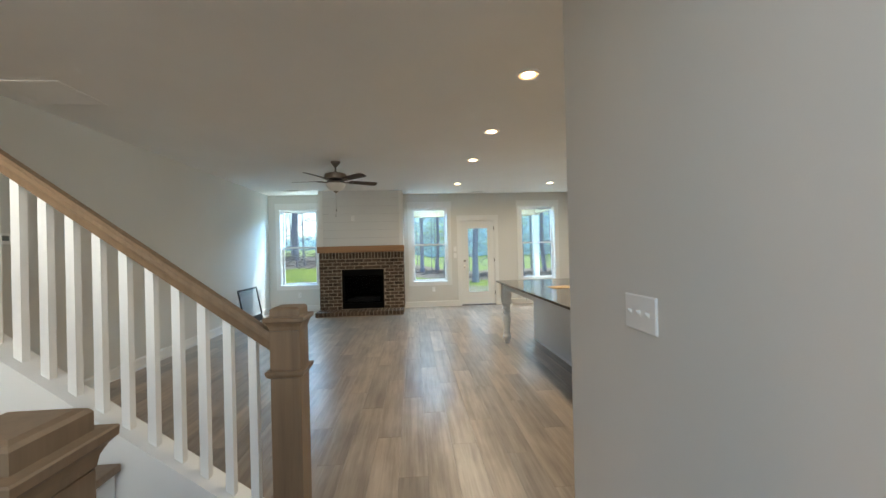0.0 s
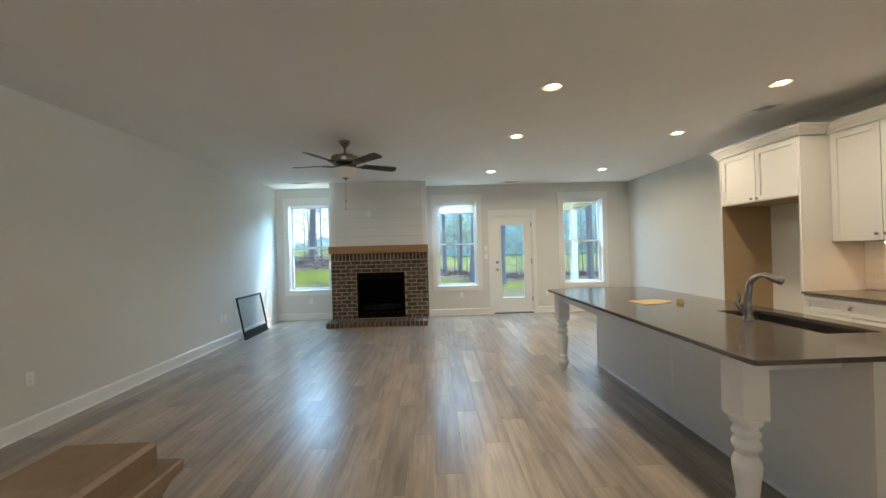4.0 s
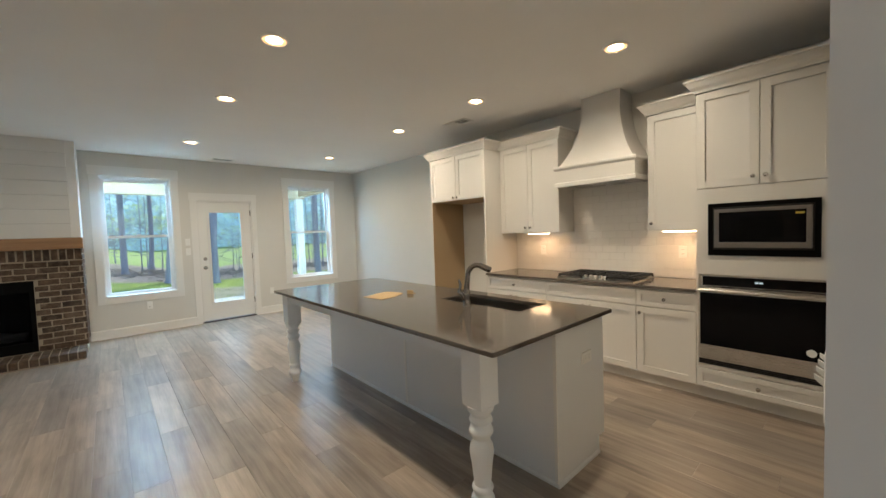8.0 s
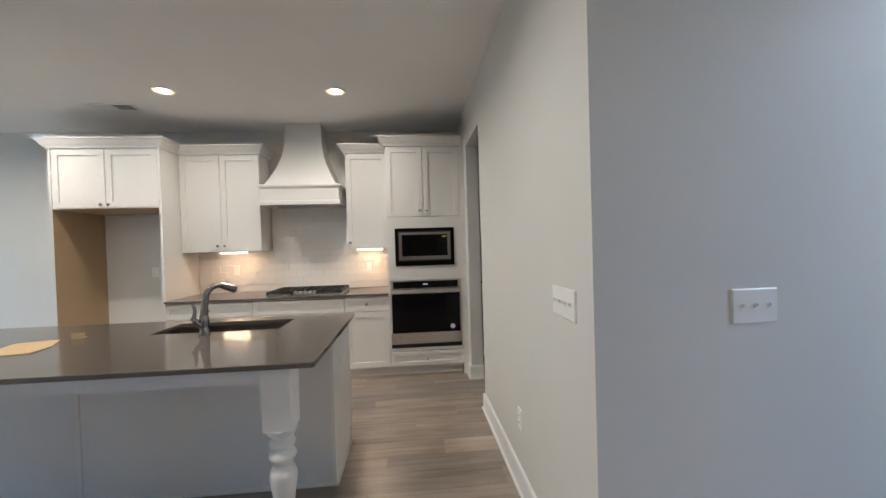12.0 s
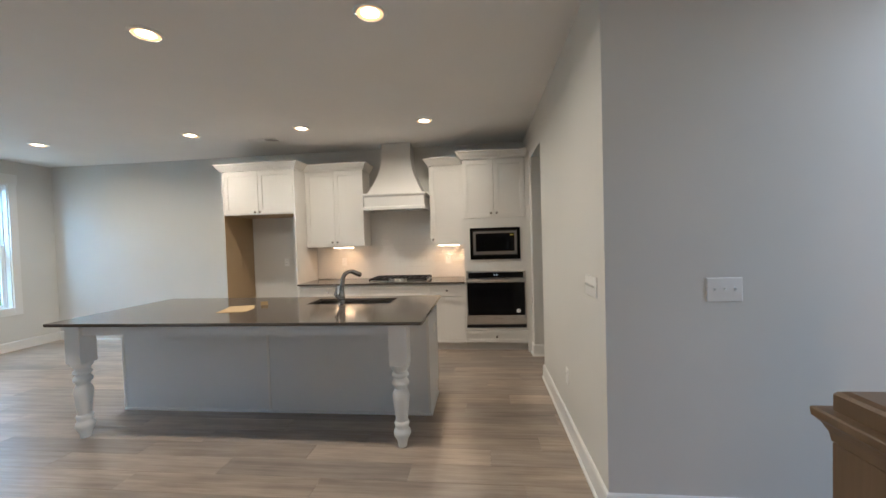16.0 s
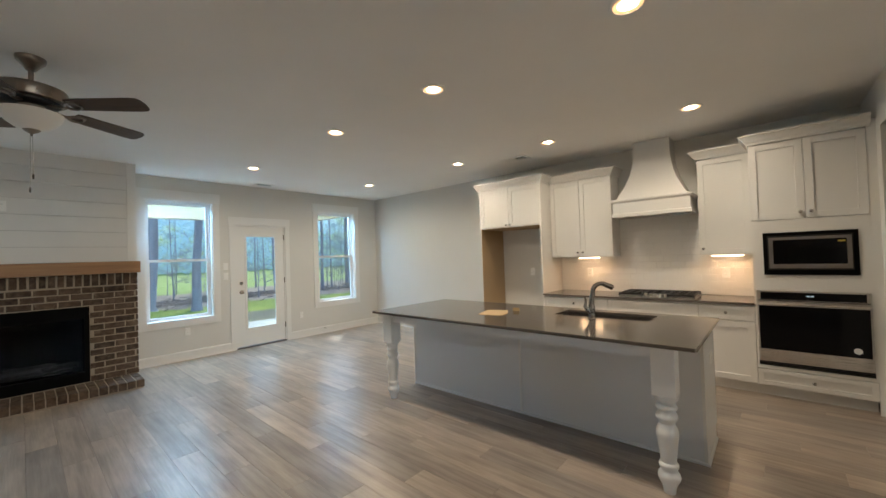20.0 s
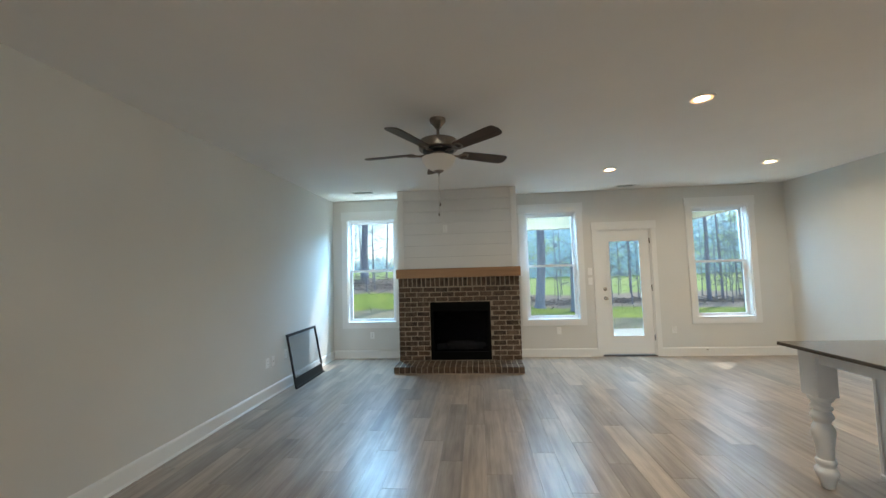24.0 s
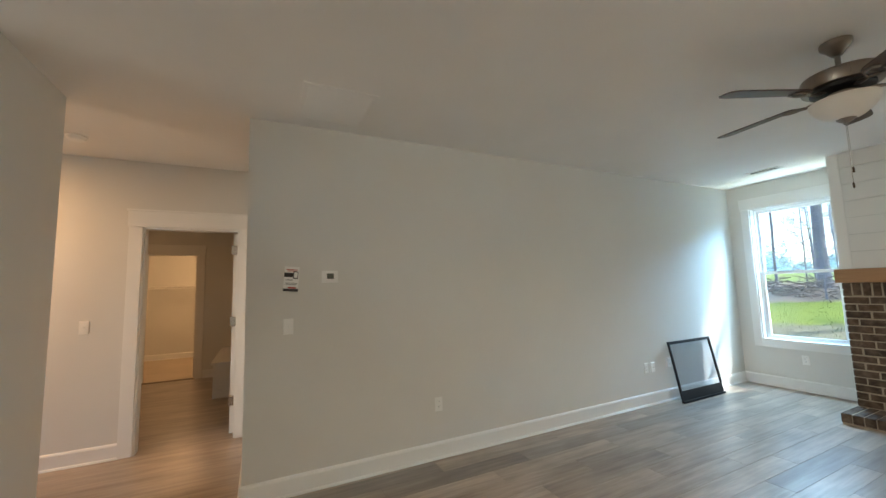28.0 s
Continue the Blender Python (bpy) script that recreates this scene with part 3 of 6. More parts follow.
rnd = random.Random(7)
for k, (x, y, r_, tilt) in enumerate(((-0.18, -0.42, 0.045, 8), (0.14, -0.40, 0.05, -12), (0.0, -0.34, 0.04, 3), (-0.05, -0.47, 0.035, 25), (0.2, -0.48, 0.03, -30))):
    bm = B()
    tube(bm, [(-0.2 + 0.05 * j, rnd.uniform(-0.008, 0.008), rnd.uniform(-0.008, 0.008)) for j in range(9)], [r_ * rnd.uniform(0.85, 1.1) for j in range(9)], 9)
    bmesh.ops.transform(bm, matrix=pose(x + L(2.19), y, bz0 + 0.16 + 0.03 * (k > 1), 0, tilt * 0.3, tilt), verts=bm.verts)
    part("ceramic_log", bm, CHAR, fp, "charred ceramic log", True)

# hearth slab body
hearth = thing("hearth", 2.165, -0.865, 0.0, "low brown brick hearth on the floor", "hearth")
bm = B()
box(bm, -0.925 + 0.01, -0.195 + 0.012, 0.0, 0.925 - 0.01, 0.204, 0.098)
part("mortar_core", bm, MORTAR, hearth, "sandy mortar joints")


# ---- stairs ----
NEWEL_X, NEWEL_Y1, NEWEL_Y2 = 2.80, -7.422, -8.50
RISE, RUN = 0.19, 0.257
st = thing("staircase", NEWEL_X, -7.97, 0.0, "carpet-free staircase with white risers and tan treads", "staircase")
for i in range(10):
    x = -0.13 - RUN * i
    bm = B()
    box(bm, x - 0.02, -0.47, RISE * i, x, 0.47, RISE * (i + 1) - 0.03)
    part("riser", bm, TRIM, st)
    bm = B()
    box(bm, x - RUN - 0.02, -0.47, RISE * (i + 1) - 0.03, x + 0.025, 0.47, RISE * (i + 1), 0.006)
    part("tread", bm, RAILWOOD, st)


def slope_beam(bm, x0, x1, z_at0, slope, y0, y1, depth, drop_to_floor=False):
    """A beam whose top follows a slope, from x0 to x1 (x1 < x0)."""
    za, zb = z_at0, z_at0 + slope * (x0 - x1)
    la, lb = (0.0, 0.0) if drop_to_floor else (za - depth, zb - depth)
    vs = [bm.verts.new(p) for p in ((x0, y0, la), (x0, y1, la), (x0, y1, za), (x0, y0, za), (x1, y0, lb), (x1, y1, lb), (x1, y1, zb), (x1, y0, zb))]
    for f in ((0, 1, 2, 3), (7, 6, 5, 4), (0, 4, 5, 1), (1, 5, 6, 2), (2, 6, 7, 3), (3, 7, 4, 0)):
        bm.faces.new([vs[k] for k in f])
    return bm


SL = RISE / RUN
for side, y in ((1, 0.535), (-1, -0.535)):
    bm = B()
    slope_beam(bm, -0.075, -2.24, 0.235, SL, y - 0.05, y + 0.05, 0, True)
    curb = part("curb_wall", bm, TRIM, st, "white boxed stringer wall under the balusters")
    bm = B()
    slope_beam(bm, -0.075, -2.24, 0.268, SL, y - 0.062, y + 0.062, 0.045)
    part("stringer_cap", bm, TRIM, st)
    bm = B()
    rail_pts = ((-0.06, 1.037), (-2.24, 1.037 + SL * (2.24 - 0.06)))
    prof = [(-0.022, -0.075), (0.022, -0.075), (0.024, -0.045), (0.031, -0.035), (0.031, -0.015), (0.02, 0.0), (-0.02, 0.0), (-0.031, -0.015), (-0.031, -0.035), (-0.024, -0.045)]
    ends = [[bm.verts.new((x, y + a, z + b_)) for a, b_ in prof] for x, z in rail_pts]
    for k in range(len(prof)):
        bm.faces.new((ends[0][k], ends[1][k], ends[1][(k + 1) % len(prof)], ends[0][(k + 1) % len(prof)]))
    bm.faces.new(ends[0])
    bm.faces.new(ends[1][::-1])
    part("handrail", bm, RAILWOOD, st, "tan stained handrail", True)
    n = 21
    for i in range(n):
        x = -0.142 - 0.0985 * i
        bm = B()
        lo, hi = 0.265 + SL * (-x - 0.075), 1.037 - 0.07 + SL * (-x - 0.06)
        for a, b_ in (((-0.016), 0.016),):
            vs = [bm.verts.new((x + dx, y + dy, (lo if k == 0 else hi) - SL * dx)) for k in (0, 1) for dy in (a, b_) for dx in (a, b_)]
            for f in ((0, 2, 3, 1), (4, 5, 7, 6), (0, 1, 5, 4), (2, 6, 7, 3), (0, 4, 6, 2), (1, 3, 7, 5)):
                bm.faces.new([vs[q] for q in f])
        part("baluster", bm, TRIM, st, "white square baluster" if i == 0 else "")


def newel(y, dx=0.0):
    n = thing("newel_post", NEWEL_X + dx, y, 0.0, "square tan stained newel post with a stepped cap", "newel post", "newel posts of the staircase")
    bm = B()
    box(bm, -0.06, -0.06, 0.0, 0.06, 0.06, 1.05, 0.003)
    part("shaft", bm, RAILWOOD, n)
    bm = B()
    sweep(bm, [(-0.06, -0.06), (-0.06, 0.06), (0.06, 0.06), (0.06, -0.06)][::-1], [(0.0, 0.86), (0.008, 0.865), (0.016, 0.880), (0.016, 0.890), (0.0, 0.892)], True)
    part("collar", bm, RAILWOOD, n)
    bm = B()
    lev = [(0.0605, 1.052), (0.063, 1.068), (0.070, 1.082), (0.079, 1.091), (0.080, 1.104), (0.078, 1.107), (0.059, 1.108), (0.059, 1.136), (0.055, 1.142), (0.046, 1.146)]
    rings = [[bm.verts.new((sx * w, sy * w, z)) for sx, sy in ((-1, -1), (1, -1), (1, 1), (-1, 1))] for w, z in lev]
    for a, c in zip(rings, rings[1:]):
        for k in range(4):
            bm.faces.new((a[k], a[(k + 1) % 4], c[(k + 1) % 4], c[k]))
    bm.faces.new(rings[0][::-1])
    bm.faces.new(rings[-1])
    part("cap", bm, RAILWOOD, n)
    bm = B()
    sweep(bm, [(-0.06, -0.06), (-0.06, 0.06), (0.06, 0.06), (0.06, -0.06)][::-1], [(0.0, 0.0), (0.018, 0.0), (0.018, 0.1), (0.010, 0.115), (0.0, 0.12)], True)
    part("base_trim", bm, RAILWOOD, n)
    return n


newel(NEWEL_Y1)
newel(NEWEL_Y2, -0.013)


# ---- cabinets (front at local y 0 facing -y, width along +x) ----
def shaker(name, x0, z0, x1, z1, parent, y=0.0, rail=0.057, knob=None, mat=None, gap=0.002):
    """A shaker front in one piece: flat frame, stepped down to a recessed panel."""
    x0, x1, z0, z1 = x0 + gap, x1 - gap, z0 + gap, z1 - gap
    bm = B()
    th = 0.02
    lev = [(0.0, 0.0), (0.0, th - 0.002), (0.002, th), (rail - 0.001, th), (rail, th - 0.001), (rail, th - 0.012)]
    rings = [[bm.verts.new(p) for p in ((x0 + o, y - d_, z0 + o), (x1 - o, y - d_, z0 + o), (x1 - o, y - d_, z1 - o), (x0 + o, y - d_, z1 - o))] for o, d_ in lev]
    for a, c in zip(rings, rings[1:]):
        for k in range(4):
            bm.faces.new((a[k], a[(k + 1) % 4], c[(k + 1) % 4], c[k]))
    bm.faces.new(rings[0][::-1])
    bm.faces.new(rings[-1])
    ob = part(name, bm, mat or CABINET, parent)
    if knob:
        bm = B()
        lathe(bm, [(0.006, 0.0), (0.006, 0.012), (0.014, 0.018), (0.0155, 0.024), (0.012, 0.030), (0.004, 0.032)], 16)
        bmesh.ops.transform(bm, matrix=pose(knob[0], y - th, knob[1], 90), verts=bm.verts)
        part("knob", bm, NICKEL, ob, "brushed nickel knob", True)
    return ob


CROWN = [(0.0, 0.0), (0.012, 0.0), (0.018, 0.02), (0.035, 0.04), (0.055, 0.075), (0.066, 0.083), (0.066, 0.10), (0.0, 0.10)]


def carcass(parent, w, d, z0, z1, toe=False, mat=None):
    bm = B()
    box(bm, 0.0005, 0.0005, z0, w - 0.0005, d, z1)
    ob = part("body", bm, mat or CABINET, parent)
    if toe:
        bm = B()
        box(bm, 0.0005, 0.075, 0.0, w - 0.0005, d, z0)
        part("toe_kick", bm, mat or CABINET, parent)
    return ob


KX = 6.82       # carcass front; the doors stand 2 cm proud
G1 = "kitchen cabinets on the east wall"
FCT = 2.40

# over the fridge space
c = thing("fridge_cabinet", KX, -3.357, 0.0, "white shaker cabinet over the empty fridge space", "cabinet", G1, -90)
w = 0.965
carcass(c, w, XR - KX - 0.003, 1.82, FCT)
shaker("door", 0, 1.822, w / 2, FCT - 0.005, c, knob=(w / 2 - 0.035, 1.855))
shaker("door", w / 2, 1.822, w, FCT - 0.005, c, knob=(w / 2 + 0.035, 1.855))
bm = B()
box(bm, -0.025, -0.02, 0.0, -0.002, XR - KX - 0.003, FCT)
p = part("side_panel", bm, CABINET, c)
bm = B()
box(bm, -0.002, -0.018, 0.002, 0.0, XR - KX - 0.004, 1.818)
part("raw_face", bm, RAW, c, "unfinished tan inner face of the panel")
bm = B()
box(bm, w + 0.002, -0.02, 0.0, w + 0.025, XR - KX - 0.003, FCT)
part("side_panel", bm, CABINET, c)
bm = B()
box(bm, 0.001, -0.0, 1.812, w - 0.001, XR - KX - 0.004, 1.818)
part("raw_face", bm, RAW, c, "unfinished tan underside")
bm = B()
sweep(bm, [(-0.027, XR - KX - 0.003), (-0.027, -0.022), (w + 0.027, -0.022), (w + 0.027, 0.22)], [(o, z + FCT) for o, z in CROWN])
part("crown", bm, CABINET, c, "white crown moulding")

UX, UD = 7.115, XR - 7.115 - 0.003
# two-door upper
c = thing("upper_cabinet", UX, -4.349, 0.0, "white shaker wall cabinet with two doors", "cabinet", G1, -90)
w = 0.820
carcass(c, w, UD, 1.36, FCT)
shaker("door", 0, 1.36, w / 2, FCT - 0.005, c, knob=(w / 2 - 0.035, 1.425))
shaker("door", w / 2, 1.36, w, FCT - 0.005, c, knob=(w / 2 + 0.035, 1.425))
bm = B()
sweep(bm, [(0.0, -0.022), (w + 0.002, -0.022), (w + 0.002, UD)], [(o, z + FCT) for o, z in CROWN])
part("crown", bm, CABINET, c, "white crown moulding")
# one-door upper
c = thing("upper_cabinet", UX, -6.082, 0.0, "narrow white shaker wall cabinet with one door", "cabinet", G1, -90)
w = 0.450
carcass(c, w, UD, 1.355, FCT)
shaker("door", 0, 1.355, w, FCT - 0.005, c, knob=(0.035, 1.42))
bm = B()
sweep(bm, [(-0.002, UD), (-0.002, -0.022), (w, -0.022)], [(o, z + FCT) for o, z in CROWN])
part("crown", bm, CABINET, c, "white crown moulding")

# tall oven cabinet
TY = -6.535
c = thing("oven_cabinet", KX, TY, 0.0, "tall white cabinet holding a microwave and a wall oven", "cabinet", G1, -90)
w = 0.765
D = XR - KX - 0.003
bm = B()
for x0, z0, x1, z1 in ((0.0005, 0.10, 0.02, FCT), (w - 0.02, 0.10, w - 0.0005, FCT)):
    box(bm, x0, 0.0005, z0, x1, D, z1)
for z0, z1 in ((0.10, 0.118), (0.268, 0.298), (1.02, 1.15), (1.56, 1.67), (FCT - 0.03, FCT)):
    box(bm, 0.02, 0.0005, z0, w - 0.02, D, z1)
box(bm, 0.02, D - 0.02, 0.118, w - 0.02, D, FCT - 0.03)
part("body", bm, CABINET, c)
bm = B()
box(bm, 0.0005, 0.075, 0.0, w - 0.0005, D, 0.10)
part("toe_kick", bm, CABINET, c)
bm = B()
for x0, z0, x1, z1 in ((0.0, 1.012, w, 1.158), (0.0, 1.55, w, 1.665), (0.0, 1.158, 0.08, 1.55), (w - 0.072, 1.158, w, 1.55), (0.0, 0.272, 0.016, 1.012), (w - 0.016, 0.272, w, 1.012), (0.016, 0.272, w - 0.016, 0.302)):
    box(bm, x0, -0.018, z0, x1, 0.0, z1)
part("face_frame", bm, CABINET, c)
shaker("door", 0, 1.668, w / 2, FCT - 0.005, c, knob=(w / 2 - 0.035, 1.73))
shaker("door", w / 2, 1.668, w, FCT - 0.005, c, knob=(w / 2 + 0.035, 1.73))
shaker("drawer_front", 0, 0.116, w, 0.268, c, rail=0.04, knob=(w / 2, 0.192))
bm = B()
sweep(bm, [(-0.002, 0.40), (-0.002, -0.022), (w + 0.025, -0.022)], [(o, z + FCT) for o, z in CROWN])
part("crown", bm, CABINET, c, "white crown moulding")
bm = B()
box(bm, w, -0.015, 0.0, w + 0.06, 0.0, FCT + 0.06)
part("filler_strip", bm, CABINET, c)

# base run
for y0, w, fronts in ((-4.349, 0.823, 2), (-5.173, 0.906, 2), (-6.080, 0.454, 1)):
    c = thing("base_cabinet", KX, y0, 0.0, "white shaker base cabinet with a drawer over its doors", "cabinet", G1, -90)
    carcass(c, w, D, 0.10, 0.865, True)
    shaker("drawer_front", 0, 0.705, w, 0.847, c, rail=0.038, knob=None if fronts == 2 and w > 0.85 else (w / 2, 0.777))
    if fronts == 2:
        shaker("door", 0, 0.116, w / 2, 0.70, c, knob=(w / 2 - 0.035, 0.645))
        shaker("door", w / 2, 0.116, w, 0.70, c, knob=(w / 2 + 0.035, 0.645))
    else:
        shaker("door", 0, 0.116, w, 0.70, c, knob=(0.035, 0.645))
ct = thing("kitchen_worktop", 6.772, -4.349, 0.865, "dark taupe quartz worktop along the kitchen wall", "countertop", "", -90)
bm = B()
box(bm, 0.0, 0.0, 0.0, 2.185, XR - 6.772 - 0.003, 0.022, 0.002)
part("slab", bm, QUARTZ, ct)

# ---- hood ----
hd = thing("range_hood", XR, -5.637, 1.838, "white plaster-look range hood with a flared body", "range hood", "", -90)
bm = B()
HW, HDp = 0.398, 0.492
lev = []
lev.append((HW, HDp, 0.205))
for i in range(15):
    t_ = i / 14
    s = (1 - t_) ** 2.0
    lev.append((0.195 + (HW - 0.03 - 0.195) * s, 0.305 + (HDp - 0.03 - 0.305) * s, 0.215 + t_ * 0.54))
lev.append((0.195, 0.30, H - 1.838 - 0.002))
rings = [[bm.verts.new(p) for p in ((-a, -0.003, z), (-a, -d_, z), (a, -d_, z), (a, -0.003, z))] for a, d_, z in lev]
for a, c in zip(rings, rings[1:]):
    for k in range(4):
        bm.faces.new((a[k], a[(k + 1) % 4], c[(k + 1) % 4], c[k]))
bm.faces.new(rings[0][::-1])
bm.faces.new(rings[-1])
part("flared_body", bm, CABINET, hd, "", True)
bm = B()
box(bm, -HW, -HDp, 0.0, HW, -HDp + 0.02, 0.205)
box(bm, -HW, -HDp + 0.02, 0.0, -HW + 0.02, -0.003, 0.205)
box(bm, HW - 0.02, -HDp + 0.02, 0.0, HW, -0.003, 0.205)
part("skirt", bm, CABINET, hd)
for nm, prof in (("lower_lip", [(0.0, -0.005), (0.012, -0.005), (0.012, 0.03), (0.004, 0.038), (0.0, 0.04)]), ("upper_lip", [(0.0, 0.165), (0.006, 0.168), (0.018, 0.185), (0.018, 0.2), (0.012, 0.21), (0.0, 0.212)])):
    bm = B()
    sweep(bm, [(-HW, -0.003), (-HW, -HDp), (HW, -HDp), (HW, -0.003)], prof)
    part(nm, bm, CABINET, hd)
bm = B()
box(bm, -HW + 0.02, -HDp + 0.02, 0.005, HW - 0.02, -0.01, 0.03)
lin = part("vent_insert", bm, STEEL, hd, "stainless steel vent insert")
for k in range(10):
    bm = B()
    x = -0.3 + k * 0.066
    box(bm, x, -HDp + 0.06, -0.001, x + 0.045, -0.06, 0.006, 0.002)
    part("baffle", bm, STEEL, lin)

# ---- island ----
ISX0, ISX1, ISY0, ISY1 = 4.550, 5.710, -6.352, -3.525
isl = thing("kitchen_island", 5.395, -4.92, 0.0, "pale painted kitchen island with turned legs", "kitchen island")
ox, oy = 5.395, -4.92
bx0, bx1, by0, by1 = 5.107, 5.65, -6.314, -3.572
bm = B()
box(bm, bx0 + 0.012 - ox, by0 + 0.018 - oy, 0.10, bx1 - ox, by1 - 0.018 - oy, 0.67)
box(bm, bx0 + 0.012 - ox, by0 + 0.018 - oy, 0.0, bx1 - 0.075 - ox, by1 - 0.018 - oy, 0.10)
box(bm, bx0 + 0.012 - ox, by0 + 0.018 - oy, 0.67, 5.255 - ox, by1 - 0.018 - oy, 0.865)
box(bm, 5.60 - ox, by0 + 0.018 - oy, 0.67, bx1 - ox, by1 - 0.018 - oy, 0.865)
part("body", bm, ISLAND, isl)
for y0, y1 in ((by0 + 0.02, -4.937), (-4.933, by1 - 0.02)):
    bm = B()
    box(bm, bx0 - ox, y0 - oy, 0.0, bx0 + 0.012 - ox, y1 - oy, 0.864)
    part("back_panel", bm, ISLAND, isl)
bm = B()
box(bm, bx0 - 0.007 - ox, -4.945 - oy, 0.02, bx0 - ox, -4.925 - oy, 0.864, 0.001)
part("seam_batten", bm, TRIM, isl)
for y0 in (by0, by1 - 0.02):
    bm = B()
    box(bm, bx0 - 0.006 - ox, y0 - oy, 0.02, bx0 - ox, y0 + 0.02 - oy, 0.864, 0.001)
    part("edge_batten", bm, TRIM, isl)
for y0, y1 in ((by0, by0 + 0.02), (by1 - 0.02, by1)):
    bm = B()
    box(bm, bx0 - ox, y0 - oy, 0.0, bx1 - 0.07 - ox, y1 - oy, 0.864)
    box(bm, bx1 - 0.07 - ox, y0 - oy, 0.10, bx1 - ox, y1 - oy, 0.864)
    part("end_panel", bm, ISLAND, isl)
bm = B()
sweep(bm, [(bx1 - 0.08 - ox, by0 - oy), (bx0 - ox, by0 - oy), (bx0 - ox, by1 - oy)][::-1], [(0.0, 0.0), (0.012, 0.0), (0.012, 0.014), (0.004, 0.02), (0.0, 0.02)])
part("shoe_moulding", bm, ISLAND, isl)
# aisle side doors
for k in range(4):
    y0 = by0 + 0.02 + k * 0.678
    bm = B()
    box(bm, bx1 - ox, y0 + 0.003 - oy, 0.135, bx1 + 0.019 - ox, y0 + 0.675 - oy, 0.847, 0.002)
    part("door", bm, ISLAND, isl)
LEGX, LEGY = (4.652, 4.652), (-6.175, -3.715)
lh = 0.0625
bm = B()
ap0, ap1 = 0.788, 0.864
box(bm, 4.612 - ox, LEGY[0] + lh - oy, ap0, 4.634 - ox, LEGY[1] - lh - oy, ap1)
part("apron", bm, ISLAND, isl)
for y in LEGY:
    bm = B()
    box(bm, 4.652 + lh - ox, y - 0.011 - oy, ap0, bx0 - ox, y + 0.011 - oy, ap1)
    part("apron", bm, ISLAND, isl)
    bm = B()
    prof = [(0.029, 0.0), (0.032, 0.005), (0.034, 0.028), (0.040, 0.050), (0.054, 0.076), (0.0605, 0.096), (0.056, 0.117), (0.045, 0.130), (0.044, 0.138), (0.049, 0.152), (0.053, 0.165), (0.050, 0.176), (0.042, 0.182), (0.0425, 0.20), (0.050, 0.28), (0.0575, 0.33), (0.0595, 0.352), (0.055, 0.378), (0.045, 0.398), (0.041, 0.408), (0.046, 0.423), (0.057, 0.438), (0.059, 0.448), (0.055, 0.463), (0.042, 0.480), (0.042, 0.486), (0.055, 0.494), (0.0575, 0.502), (0.054, 0.513), (0.046, 0.521), (0.048, 0.545)]
    lathe(bm, prof, 28, LEGX[0] - ox, y - oy)
    leg = part("leg", bm, TRIM, isl, "white turned leg", True)
    bm = B()
    box(bm, LEGX[0] - lh - ox, y - lh - oy, 0.575, LEGX[0] + lh - ox, y + lh - oy, 0.864, 0.004)
    lathe(bm, [(0.049, 0.540), (0.060, 0.548), (0.0655, 0.562), (0.068, 0.5755)], 28, LEGX[0] - ox, y - oy)
    part("leg_block", bm, TRIM, leg)
# worktop with the sink cut-out
SX0, SX1, SY0, SY1 = 5.275, 5.585, -5.955, -5.205
it = thing("island_worktop", 5.135, -4.94, 0.865, "dark taupe quartz island worktop with a sink cut-out", "countertop")
tx, ty = 5.135, -4.94
xs = [ISX0, SX0, SX1, ISX1]
ys = [ISY0, SY0, SY1, ISY1]
bm = B()
grid = {}
for zi, z in enumerate((0.0, 0.022)):
    for i, x in enumerate(xs):
        for j, y in enumerate(ys):
            grid[i, j, zi] = bm.verts.new((x - tx, y - ty, z))
for i in range(3):
    for j in range(3):
        if (i, j) != (1, 1):
            for zi in (0, 1):
                bm.faces.new([grid[a, b_, zi] for a, b_ in ((i, j), (i + 1, j), (i + 1, j + 1), (i, j + 1))])
for i in range(3):
    for a, b_ in (((i, 0), (i + 1, 0)), ((i, 3), (i + 1, 3)), ((0, i), (0, i + 1)), ((3, i), (3, i + 1))):
        bm.faces.new((grid[(*a, 0)], grid[(*b_, 0)], grid[(*b_, 1)], grid[(*a, 1)]))
for a, b_ in (((1, 1), (2, 1)), ((2, 1), (2, 2)), ((2, 2), (1, 2)), ((1, 2), (1, 1))):
    bm.faces.new((grid[(*a, 0)], grid[(*b_, 0)], grid[(*b_, 1)], grid[(*a, 1)]))
bmesh.ops.recalc_face_normals(bm, faces=bm.faces)
corner = [e for e in bm.edges if abs(e.verts[0].co.z - e.verts[1].co.z) > 0.01 and abs(abs(e.verts[0].co.x + tx - (ISX0 + ISX1) / 2) - (ISX1 - ISX0) / 2) < 1e-4 and abs(abs(e.verts[0].co.y + ty - (ISY0 + ISY1) / 2) - (ISY1 - ISY0) / 2) < 1e-4]
bmesh.ops.bevel(bm, geom=corner, offset=0.014, segments=5, affect="EDGES", profile=0.5)
rim = [e for e in bm.edges if len(e.link_faces) == 2 and e.calc_face_angle(0) > 1.2 and abs(e.verts[0].co.z - e.verts[1].co.z) < 1e-4 and e.verts[0].co.z > 0.015]
bmesh.ops.bevel(bm, geom=rim, offset=0.003, segments=2, affect="EDGES", profile=0.5)
part("slab", bm, QUARTZ, it)
sk = thing("kitchen_sink", 5.430, -5.580, 0.672, "stainless steel undermount sink", "sink")
bm = B()
a_, c_ = 0.157, 0.377
box(bm, -a_ - 0.004, -c_ - 0.004, 0.0, a_ + 0.004, c_ + 0.004, 0.006)
